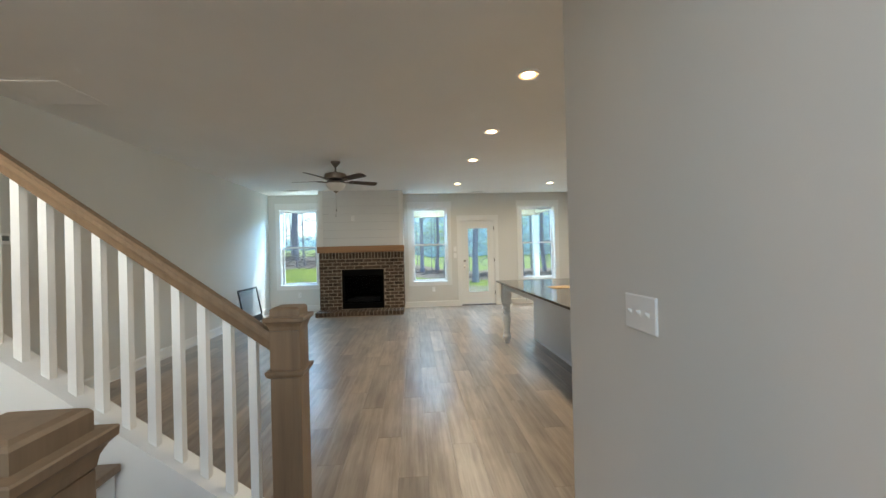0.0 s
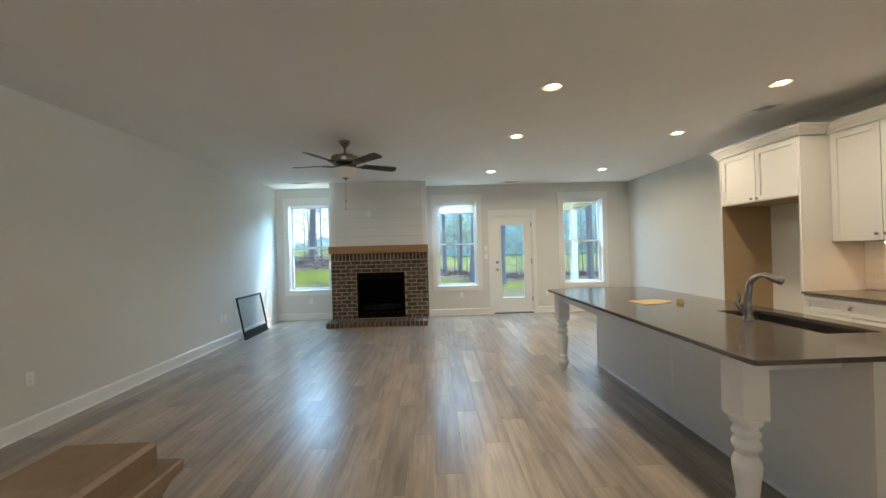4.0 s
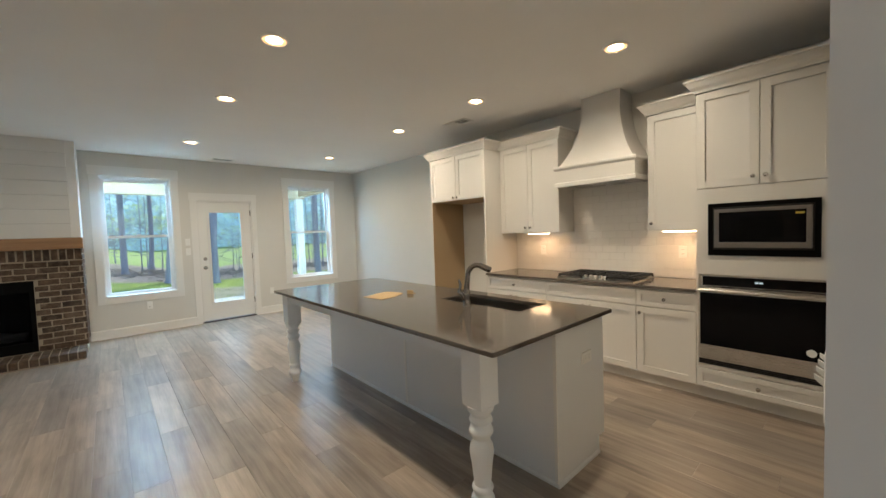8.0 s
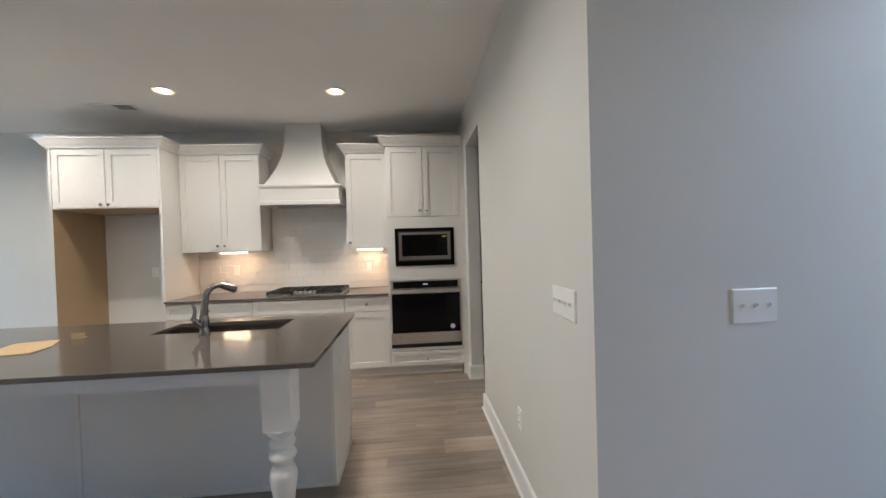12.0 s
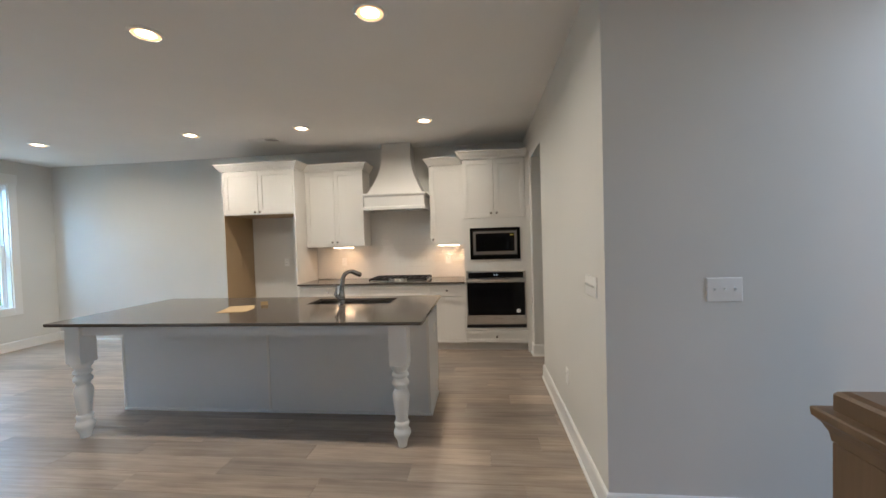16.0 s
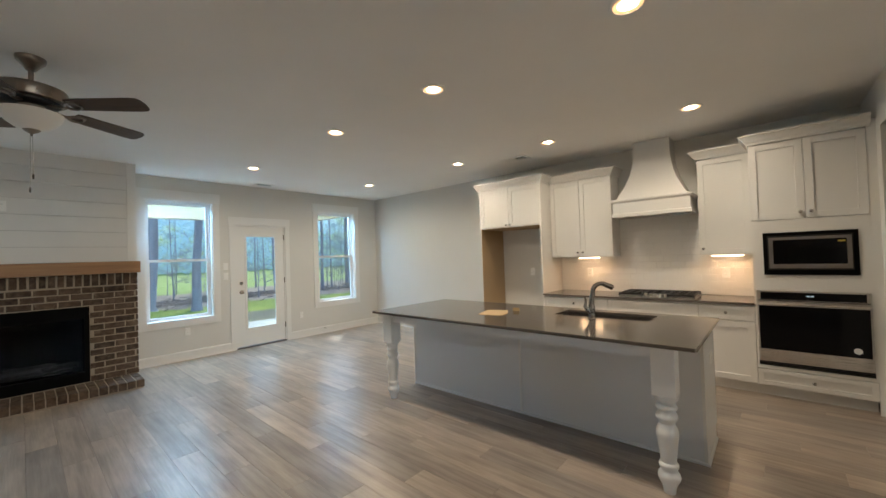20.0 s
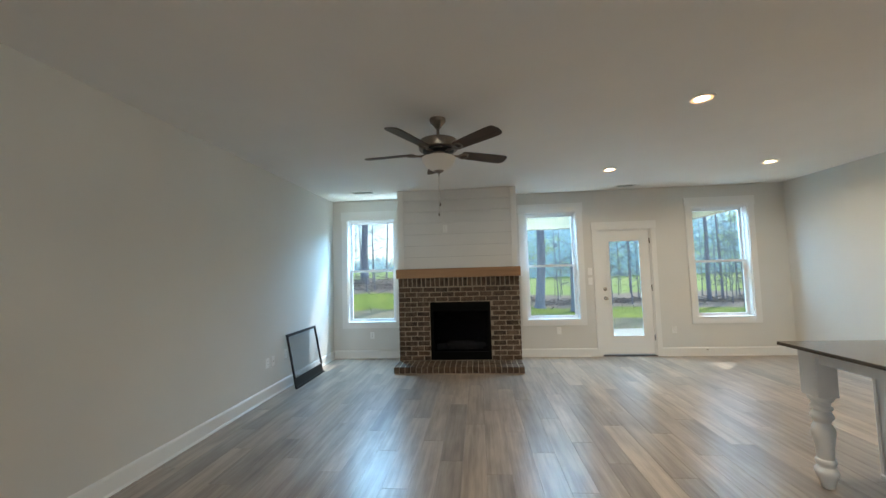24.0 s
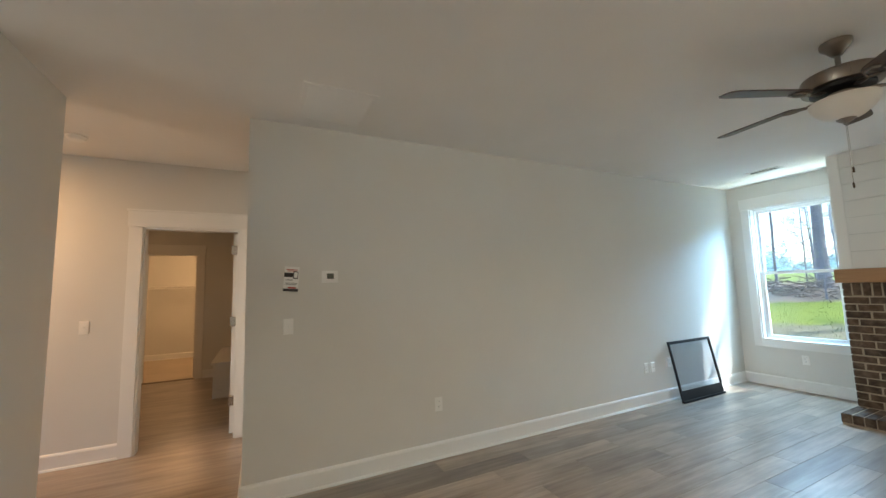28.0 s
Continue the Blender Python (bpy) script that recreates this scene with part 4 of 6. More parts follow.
for x0, y0, x1, y1 in ((-a_ - 0.004, -c_ - 0.004, -a_, c_ + 0.004), (a_, -c_ - 0.004, a_ + 0.004, c_ + 0.004), (-a_, -c_ - 0.004, a_, -c_), (-a_, c_, a_, c_ + 0.004)):
    box(bm, x0, y0, 0.006, x1, y1, 0.192)
part("basin", bm, DARKSTEEL, sk)
bm = B()
lathe(bm, [(0.044, 0.006), (0.044, 0.009), (0.034, 0.008), (0.03, 0.007)], 20)
part("drain", bm, CHROME, sk, "", True)

fc = thing("kitchen_faucet", 5.205, -5.56, 0.887, "brushed steel pull-down faucet with a side lever", "faucet", "", -55)
bm = B()
lathe(bm, [(0.032, 0.0), (0.032, 0.006), (0.027, 0.014), (0.025, 0.05), (0.027, 0.08), (0.025, 0.105), (0.020, 0.125)], 20)
part("body", bm, FAUCET, fc, "", True)
arc = []
for i in range(13):
    a = math.pi * (1 - i / 12 * 0.66)
    arc.append((0.080 + 0.068 * math.cos(a), 0.0, 0.212 + 0.072 * math.sin(a)))
bm = B()
tube(bm, [(0, 0, 0.11), (0.004, 0, 0.16)] + arc, [0.0215, 0.020] + [0.0185] * 6 + [0.0170] * 7, 14)
part("spout", bm, FAUCET, fc, "", True)
bm = B()
e1, e2 = Vector(arc[-1]), Vector(arc[-1]) + (Vector(arc[-1]) - Vector(arc[-2])).normalized() * 0.064
tube(bm, [e1 - (e2 - e1) * 0.35, e1 - (e2 - e1) * 0.33, e1, e1 + (e2 - e1) * 0.45, e1 + (e2 - e1) * 0.9, e2], [0.0165, 0.0195, 0.0205, 0.022, 0.0225, 0.019], 14)
head_ = part("spray_head", bm, FAUCET, fc, "", True)
bm = B()
tube(bm, [e2 - (e2 - e1) * 0.02, e2 + (e2 - e1) * 0.03], 0.0165, 14)
part("nozzle", bm, BLACK, head_, "dark spray nozzle")
bm = B()
tube(bm, [(-0.008, 0, 0.045), (-0.052, 0, 0.098)], [0.020, 0.014], 12)
tube(bm, [(-0.056, 0, 0.090), (-0.046, 0, 0.125), (-0.044, 0, 0.155), (-0.054, 0, 0.185)], [0.015, 0.010, 0.009, 0.006], 10)
part("lever", bm, FAUCET, fc, "", True)

# ---- cooktop, oven, microwave ----
ck = thing("gas_cooktop", 7.095, -5.665, 0.887, "stainless gas cooktop with black cast-iron grates", "cooktop", "", -90)
bm = B()
box(bm, -0.38, -0.26, 0.0, 0.38, 0.26, 0.012, 0.004)
part("pan", bm, STEEL, ck)
for x in (-0.25, 0.0, 0.25):
    bm = B()
    w2, front = 0.122, (-0.235 if x else -0.10)
    for xx in (-w2, w2):
        box(bm, x + xx - 0.007, front, 0.026, x + xx + 0.007, 0.24, 0.046, 0.002)
    for yy in (front + 0.005, 0.235):
        box(bm, x - w2, yy - 0.007, 0.026, x + w2, yy + 0.007, 0.046, 0.002)
    for k in range(9 if x else 6):
        yy = 0.235 - 0.0475 * (k + 1)
        box(bm, x - w2, yy - 0.0045, 0.030, x - 0.035 * (k % 2), yy + 0.0045, 0.047, 0.0015)
        box(bm, x + 0.035 * (k % 2), yy - 0.0045, 0.030, x + w2, yy + 0.0045, 0.047, 0.0015)
    for xx in (-0.045, 0.045):
        box(bm, x + xx - 0.0045, front, 0.030, x + xx + 0.0045, 0.235, 0.047, 0.0015)
    for xx in (-w2, w2):
        for yy in (front + 0.006, 0.235):
            box(bm, x + xx - 0.008, yy - 0.008, 0.011, x + xx + 0.008, yy + 0.008, 0.028)
    part("grate", bm, BLACK, ck, "black cast-iron grate")
    for yy in ((-0.06, 0.135) if x else (0.04,)):
        bm = B()
        lathe(bm, [(0.048, 0.011), (0.048, 0.018), (0.036, 0.02), (0.036, 0.028), (0.03, 0.031)], 20, x, yy)
        part("burner", bm, BLACK, ck, "", True)
for k in range(5):
    bm = B()
    lathe(bm, [(0.022, 0.011), (0.021, 0.016), (0.017, 0.018), (0.016, 0.04), (0.014, 0.043)], 18, -0.10 + 0.05 * k, -0.19)
    part("knob", bm, STEEL, ck, "steel control knob", True)

ov = thing("wall_oven", KX - 0.018, TY, 0.303, "stainless steel wall oven with a black glass door", "oven", "", -90)
bm = B()
box(bm, 0.018, 0.02, 0.002, 0.747, 0.5, 0.703)
part("body", bm, BLACK, ov)
bm = B()
box(bm, 0.016, -0.012, 0.618, 0.749, 0.02, 0.708, 0.003)
cp = part("control_panel", bm, STEEL, ov, "stainless frame of the control panel")
bm = B()
box(bm, 0.045, -0.015, 0.624, 0.72, -0.011, 0.694, 0.001)
dp = part("control_glass", bm, BLACKGLASS, cp, "black glass control strip")
bm = B()
for k in range(4):
    box(bm, 0.36 + 0.011 * k + (0.004 if k > 1 else 0), -0.0158, 0.656, 0.368 + 0.011 * k + (0.004 if k > 1 else 0), -0.0152, 0.669)
part("clock", bm, DISPLAY, dp, "small lit clock digits")
bm = B()
box(bm, 0.016, -0.018, 0.045, 0.749, 0.02, 0.610, 0.004)
dr = part("oven_door", bm, STEEL, ov, "stainless oven door")
bm = B()
box(bm, 0.03, -0.021, 0.16, 0.735, -0.0175, 0.567, 0.001)
part("oven_window", bm, BLACKGLASS, dr, "black oven glass")
bm = B()
tube(bm, [(0.03, -0.06, 0.590), (0.735, -0.06, 0.590)], 0.012, 14)
for x in (0.05, 0.715):
    tube(bm, [(x, -0.018, 0.590), (x, -0.06, 0.590)], 0.009, 10)
part("handle", bm, STEEL, dr, "steel bar handle", True)
bm = B()
lathe(bm, [(0.026, 0.0), (0.026, 0.001)], 24)
bmesh.ops.transform(bm, matrix=pose(0.655, -0.0212, 0.215, 90), verts=bm.verts)
part("sticker", bm, PLASTIC, dr, "round pale sticker")
bm = B()
for k in range(3):
    box(bm, 0.016, -0.006, 0.004 + 0.013 * k, 0.749, 0.02, 0.012 + 0.013 * k, 0.001)
part("vent_slats", bm, BLACK, ov, "dark vent slats")

mw = thing("built_in_microwave", KX - 0.018, TY - 0.08, 1.158, "black and steel built-in microwave with a trim kit", "microwave", "", -90)
bm = B()
W_, Hh = 0.613, 0.392
for x0, z0, x1, z1 in ((0, 0, 0.03, Hh), (W_ - 0.03, 0, W_, Hh), (0.03, 0, W_ - 0.03, 0.045), (0.03, Hh - 0.03, W_ - 0.03, Hh)):
    box(bm, x0, -0.012, z0, x1, 0.0, z1, 0.001)
part("trim_kit", bm, SOOT, mw, "black trim surround")
bm = B()
box(bm, 0.03, -0.002, 0.045, W_ - 0.03, 0.35, Hh - 0.03)
part("body", bm, BLACK, mw)
bm = B()
for x0, z0, x1, z1 in ((0.04, 0.06, 0.07, Hh - 0.045), (W_ - 0.07, 0.06, W_ - 0.04, Hh - 0.045), (0.07, 0.06, W_ - 0.07, 0.10), (0.07, Hh - 0.07, W_ - 0.07, Hh - 0.045)):
    box(bm, x0, -0.022, z0, x1, -0.002, z1, 0.002)
part("door_frame", bm, DARKSTEEL, mw, "dark stainless door frame")
bm = B()
box(bm, 0.07, -0.018, 0.10, W_ - 0.07, -0.004, Hh - 0.07)
part("door_glass", bm, BLACKGLASS, mw, "black microwave glass")
bm = B()
box(bm, 0.17, -0.0192, 0.12, 0.43, -0.0182, 0.26, 0.0003)
part("window_mesh", bm, SOOT, mw)
bm = B()
box(bm, 0.49, -0.0192, 0.292, 0.535, -0.0182, 0.306)
part("energy_sticker", bm, paint("yellow_label", (0.65, 0.5, 0.08), 0.5), mw, "small yellow label")

# ---- recessed lamps, strips ----
for x, ys_ in ((4.27, (-6.155, -4.744, -3.376, -1.335)), (6.253, (-6.163, -4.744, -3.376, -1.335))):
    for y in ys_:
        c = thing("recessed_light", x, y, H, "lit round recessed ceiling light with a white trim", "ceiling light", "recessed ceiling lights")
        bm = B()
        lathe(bm, [(0.074, -0.003), (0.078, -0.010), (0.092, -0.008), (0.096, 0.0), (0.074, 0.0)], 32, cap=False)
        part("trim_ring", bm, TRIM, c, "", True)
        bm = B()
        lathe(bm, [(0.001, -0.0045), (0.052, -0.004), (0.052, -0.001)], 32, cap=False)
        part("lens", bm, LENS, c, "glowing warm lens")
        # ring that glows by itself, painting the lamplight caught around the lens
        bm = B()
        lathe(bm, [(0.0525, -0.004), (0.0735, -0.006), (0.0735, -0.001)], 32, cap=False)
        part("trim_glow_ring", bm, TRIM_GLOW, c, "glowing orange ring in place of lamplight on the trim", True)
        disk_lamp("recessed_lamp", x, y, H - 0.012, LAMP_WATTS, LAMP_COLOR, 0.13, 160)

for y0, y1 in ((-4.69, -4.97), (-6.17, -6.46)):
    c = thing("under_cabinet_light", 7.20, (y0 + y1) / 2, 1.347 if y0 > -5 else 1.342, "lit slim under-cabinet light bar", "light", "under-cabinet lights", -90)
    ln = abs(y1 - y0) / 2
    bm = B()
    box(bm, -ln, -0.025, 0.0, ln, 0.025, 0.012, 0.002)
    part("housing", bm, PLASTIC, c)
    bm = B()
    box(bm, -ln + 0.008, -0.02, -0.006, ln - 0.008, 0.02, 0.0, 0.002)
    part("diffuser", bm, STRIP, c, "glowing warm diffuser")
    lp = new("strip_lamp", bpy.data.lights.new("strip_lamp", "AREA"))
    lp.data.shape, lp.data.size, lp.data.size_y, lp.data.energy, lp.data.color = "RECTANGLE", 0.03, ln * 2, STRIP_WATTS, STRIP_COLOR
    lp.location = (7.20, (y0 + y1) / 2, 1.335 if y0 < -5 else 1.338)

# ---- ceiling fan ----
FAN_ANGLE = 28.5
fn = thing("ceiling_fan", 2.18, -3.30, H, "brushed pewter ceiling fan with dark blades and a frosted bowl", "ceiling fan")
for nm, prof, mt, note in (
        ("canopy", [(0.016, -0.082), (0.024, -0.078), (0.040, -0.055), (0.058, -0.034), (0.066, -0.026), (0.069, -0.014), (0.069, 0.0)], PEWTER, ""),
        ("downrod", [(0.0125, -0.150), (0.0125, -0.078)], PEWTER, ""),
        ("yoke_cover", [(0.034, -0.170), (0.031, -0.158), (0.022, -0.146), (0.016, -0.138)], PEWTER, ""),
        ("motor_housing", [(0.150, -0.270), (0.163, -0.266), (0.166, -0.258), (0.166, -0.212), (0.166, -0.202), (0.160, -0.192), (0.135, -0.182), (0.080, -0.174), (0.030, -0.168)], PEWTER, ""),
        ("flywheel", [(0.080, -0.297), (0.120, -0.293), (0.132, -0.284), (0.132, -0.270)], BLACK, "dark flywheel under the motor"),
        ("light_fitter", [(0.064, -0.345), (0.056, -0.340), (0.055, -0.305), (0.060, -0.297)], PEWTER, "")):
    part(nm, lathe(B(), prof, 32), mt, fn, note, True)
BOWL = paint("frosted_bowl_glass", (0.80, 0.78, 0.74), 0.35, 30, 0.0003, 0.05)
part("glass_bowl", lathe(B(), [(0.004, -0.452), (0.035, -0.449), (0.075, -0.434), (0.112, -0.405), (0.136, -0.370), (0.143, -0.345), (0.143, -0.338), (0.137, -0.337), (0.05, -0.341)], 36), BOWL, fn, "unlit frosted white glass bowl", True)
part("finial", lathe(B(), [(0.002, -0.486), (0.006, -0.482), (0.004, -0.474), (0.012, -0.468), (0.030, -0.458), (0.042, -0.446), (0.040, -0.443)], 20), PEWTER, fn, "", True)
for k in range(5):
    m = pose(0, 0, -0.290, 0, 0, FAN_ANGLE + 72 * k) @ pose(0, 0, 0, -12)
    bm = B()
    ol = [(0.215, -0.048), (0.24, -0.056), (0.50, -0.066), (0.60, -0.068), (0.640, -0.062), (0.655, -0.045), (0.663, 0.0), (0.655, 0.045), (0.640, 0.062), (0.60, 0.068), (0.50, 0.066), (0.24, 0.056), (0.215, 0.048)]
    lo = [bm.verts.new((x, y, -0.003)) for x, y in ol]
    hi = [bm.verts.new((x, y, 0.004)) for x, y in ol]
    bm.faces.new(lo[::-1])
    bm.faces.new(hi)
    for q in range(len(ol)):
        bm.faces.new((lo[q], lo[(q + 1) % len(ol)], hi[(q + 1) % len(ol)], hi[q]))
    bl = part("blade", bm, BLADE, fn, "dark walnut blade")
    bl.matrix_local = m
    # a scrolled iron: a stem that splits round an open loop
    bm = B()
    tube(bm, [(0.095, 0.0, 0.004), (0.130, 0.0, -0.012), (0.165, 0.0, -0.016), (0.190, 0.0, -0.012)], [0.012, 0.010, 0.009, 0.010], 8)
    for sy in (-1, 1):
        tube(bm, [(0.186, 0.0, -0.012), (0.205, sy * 0.026, -0.011), (0.235, sy * 0.038, -0.009), (0.265, sy * 0.030, -0.008), (0.275, sy * 0.006, -0.008)], [0.009, 0.008, 0.008, 0.008, 0.007], 7)
    part("blade_iron", bm, PEWTER, bl, "", True)
for x, y, end in ((0.016, -0.05, -0.72), (-0.03, 0.03, -0.80)):
    bm = B()
    tube(bm, [(x * 0.2, y * 0.2, -0.47), (x * 0.3, y * 0.3, end)], 0.0014, 6)
    part("pull_chain", bm, NICKEL, fn, "thin steel pull chain", True)
    bm = B()
    lathe(bm, [(0.002, end - 0.032), (0.0048, end - 0.028), (0.0048, end - 0.005), (0.002, end)], 10, x * 0.3, y * 0.3)
    part("chain_fob", bm, BRONZE, fn, "dark chain pull", True)

# ---- floor body ----
bm = B()
box(bm, XH - 6.2, YE - T, -0.12, XR + 0.12, 0.16, -0.006)
floor = setting("floor", bm, DARK, "grey-brown vinyl plank floor", "floor")


# ---- hall, mud room, closet ----
MX, MY0, MY1 = -4.82, -8.6, -6.02
setting("wall_mudroom_north", wall_run(B(), "x", MX, XH - T, MY1, MY1 + T, []), WALL, "greige mud room wall", "wall")
setting("wall_mudroom_south", wall_run(B(), "x", MX, XH - T, MY0 - T, MY0, []), WALL, "greige mud room wall", "wall")
CD0, CD1, CDH = -7.93, -7.17, 2.14
setting("wall_mudroom_west", wall_run(B(), "y", MY0 - T, MY1 + T, MX - T, MX, [(CD0, CD1, 0.0, CDH)]), WALL, "greige wall with the closet doorway", "wall")
setting("wall_closet", wall_run(B(), "y", MY0 - T, MY1 + T, -7.4 - T, -7.4, []), WALL, "greige closet back wall", "wall")
for y in (-8.6, -6.3):
    setting("wall_closet_side", wall_run(B(), "x", -7.4, MX - T, y - T, y, []), WALL, "greige closet side wall", "wall")
d = tagged(new("door_3"), "cased closet doorway with the door swung inward", "door", "", "structure")
casing(d, "y", MX, 1, CD0, CD1, CDH, 0.09, 0.14)
bm = B()
box(bm, MX - T, CD1 - 0.018, 0.0, MX, CD1, CDH)
box(bm, MX - T, CD0, 0.0, MX, CD0 + 0.018, CDH)
box(bm, MX - T, CD0, CDH - 0.018, MX, CD1, CDH)
part("jamb", bm, TRIM, d)
bm = B()
box(bm, MX - T - 0.70, CD1 - 0.055, 0.012, MX - T - 0.01, CD1 - 0.022, CDH - 0.025, 0.002)
lf = part("leaf", bm, TRIM, d)
bm = B()
lathe(bm, [(0.03, 0.0), (0.012, 0.01), (0.012, 0.03), (0.026, 0.045), (0.016, 0.062)], 16)
bmesh.ops.transform(bm, matrix=pose(MX - T - 0.63, CD1 - 0.055, 0.95, 90), verts=bm.verts)
part("door_knob", bm, BRONZE, lf, "dark knob", True)
for z in (0.25, 1.05, 1.8):
    bm = B()
    box(bm, MX - T - 0.02, CD1 - 0.03, z, MX - T + 0.03, CD1 - 0.0175, z + 0.09, 0.002)
    part("hinge", bm, BRONZE, d, "dark hinge")
CARPET = paint("beige_closet_carpet", (0.52, 0.44, 0.34), 0.95, 300, 0.004, 0.15)
bm = B()
box(bm, -7.4, MY0, -0.006, MX - 0.02, -6.3, 0.012)
setting("closet_carpet", bm, CARPET, "beige carpet in the closet", "carpet")
baseboard([(MX, CD1 + 0.10), (MX, MY1)])
baseboard([(-7.4, -8.6), (-7.4, -6.3)])
sh = thing("wire_shelf", -7.4, -7.45, 1.62, "white wire closet shelf with a bracket", "shelf")
bm = B()
for k in range(14):
    tube(bm, [(0.01 + 0.022 * k, -1.1, 0.0), (0.01 + 0.022 * k, 1.1, 0.0)], 0.0025, 5)
tube(bm, [(0.30, -1.1, 0.0), (0.30, 1.1, 0.0)], 0.006, 6)
tube(bm, [(0.30, -1.1, -0.045), (0.30, 1.1, -0.045)], 0.005, 6)
for k in range(45):
    tube(bm, [(0.3, -1.1 + 0.05 * k, -0.045), (0.3, -1.1 + 0.05 * k, 0.0), (0.01, -1.1 + 0.05 * k, 0.0)], 0.0022, 4)
part("wire_grid", bm, PLASTIC, sh)
bm = B()
tube(bm, [(0.29, 0.2, -0.05), (0.15, 0.2, -0.2), (0.01, 0.2, -0.36)], 0.008, 6)
part("bracket", bm, PLASTIC, sh)
bn = thing("mudroom_bench", -4.02, -6.4, 0.0, "white painted built-in bench with a lift top", "bench")
bm = B()
box(bm, -0.82, -0.36, 0.0, 0.80, 0.375, 0.45)
part("box_body", bm, TRIM, bn)
bm = B()
box(bm, -0.825, -0.385, 0.45, 0.825, 0.375, 0.485, 0.004)
part("seat", bm, TRIM, bn)
bm = B()
box(bm, 0.80, -0.36, 0.0, 0.815, 0.375, 0.09, 0.003)
part("plinth", bm, TRIM, bn)
disk_lamp("mudroom_lamp", -3.2, -8.2, H - 0.03, HALL_WATTS * 0.22, HALL_COLOR, 0.25)
disk_lamp("closet_lamp", -6.1, -7.5, H - 0.03, HALL_WATTS * 0.62, HALL_COLOR, 0.25)
disk_lamp("hall_lamp", -0.8, -8.7, H - 0.03, HALL_WATTS * 1.3, HALL_COLOR, 0.25)

# ---- pantry beyond the drywall opening ----
c = thing("pantry_wall_cabinet", 7.07, -7.62, 0.0, "white wall cabinet in the pantry", "cabinet", "", -90)
carcass(c, 0.9, XR - 7.07 - 0.003, 1.45, 2.40)
shaker("door", 0, 1.45, 0.45, 2.40, c, knob=(0.41, 1.5))
shaker("door", 0.45, 1.45, 0.9, 2.40, c, knob=(0.49, 1.5))
c = thing("pantry_base_cabinet", KX, -7.62, 0.0, "white base cabinet in the pantry", "cabinet", "", -90)
carcass(c, 0.9, D, 0.10, 0.885, True)
shaker("door", 0, 0.135, 0.45, 0.875, c, knob=(0.41, 0.8))
shaker("door", 0.45, 0.135, 0.9, 0.875, c, knob=(0.49, 0.8))
c = thing("pantry_worktop", 6.73, -7.61, 0.885, "dark quartz pantry worktop", "countertop", "", -90)
bm = B()
box(bm, 0.0, 0.0, 0.0, 0.93, XR - 6.73 - 0.003, 0.03, 0.003)
part("slab", bm, QUARTZ, c)
baseboard([(XR, YS - T - 0.02), (XR, -7.60)])


# ---- plates, grilles, small fixtures ----
def plate(name, m, gangs, kind, label, category):
    """A wall plate in the local xz plane, facing -y."""
    p = new(name)
    p.empty_display_size = 0.05
    p.matrix_world = m
    tagged(p, label, category)
    w, h = 0.07 + 0.046 * (gangs - 1), 0.115
    bm = B()
    lev = [(w / 2, h / 2, 0.0), (w / 2, h / 2, -0.003), (w / 2 - 0.004, h / 2 - 0.004, -0.0065)]
    rings = [[bm.verts.new((sx * a, y, sz * b_)) for sx, sz in ((-1, -1), (1, -1), (1, 1), (-1, 1))] for a, b_, y in lev]
    for r0, r1 in zip(rings, rings[1:]):
        for k in range(4):
            bm.faces.new((r0[k], r0[(k + 1) % 4], r1[(k + 1) % 4], r1[k]))
    bm.faces.new(rings[-1])
    bm.faces.new(rings[0][::-1])
    part("cover", bm, PLASTIC, p)
    for g in range(gangs):
        x = (g - (gangs - 1) / 2) * 0.046
        if kind == "switch":
            bm = B()
            box(bm, x - 0.005, -0.0075, -0.012, x + 0.005, -0.0062, 0.012)
            part("slot", bm, PLASTIC, p)
            bm = B()
            up = 0.009
            vs = [bm.verts.new(q) for q in ((x - 0.0045, -0.007, -0.006), (x + 0.0045, -0.007, -0.006), (x + 0.0045, -0.007, 0.006), (x - 0.0045, -0.007, 0.006), (x - 0.0035, -0.019, up - 0.003), (x + 0.0035, -0.019, up - 0.003), (x + 0.0035, -0.019, up + 0.004), (x - 0.0035, -0.019, up + 0.004))]
            for f in ((0, 1, 2, 3), (4, 5, 6, 7), (0, 1, 5, 4), (1, 2, 6, 5), (2, 3, 7, 6), (3, 0, 4, 7)):
                bm.faces.new([vs[k] for k in f])
            part("toggle", bm, PLASTIC, p)
        elif kind == "outlet":
            for z in (-0.02, 0.02):
                bm = B()
                box(bm, x - 0.0165, -0.0085, z - 0.014, x + 0.0165, -0.0062, z + 0.014, 0.002)
                sk_ = part("socket", bm, PLASTIC, p)
                for dx in (-0.0065, 0.0065):
                    bm = B()
                    box(bm, x + dx - 0.001, -0.0089, z - 0.002, x + dx + 0.001, -0.0084, z + 0.006)
                    part("slit", bm, DARK, sk_)
        else:
            bm = B()
            lathe(bm, [(0.008, 0.0), (0.006, 0.004), (0.004, 0.008)], 12)
            bmesh.ops.transform(bm, matrix=pose(x, -0.006, 0, 90), verts=bm.verts)
            part("jack", bm, NICKEL, p, "", True)
    return p


def on_west(y, z):
    return pose(XW, y, z, 0, 0, 90)


def on_north(x, z):
    return pose(x, 0.0, z)


def on_east(x, y, z):
    return pose(x, y, z, 0, 0, -90)


def on_south(x, y, z):
    return pose(x, y, z, 0, 0, 180)


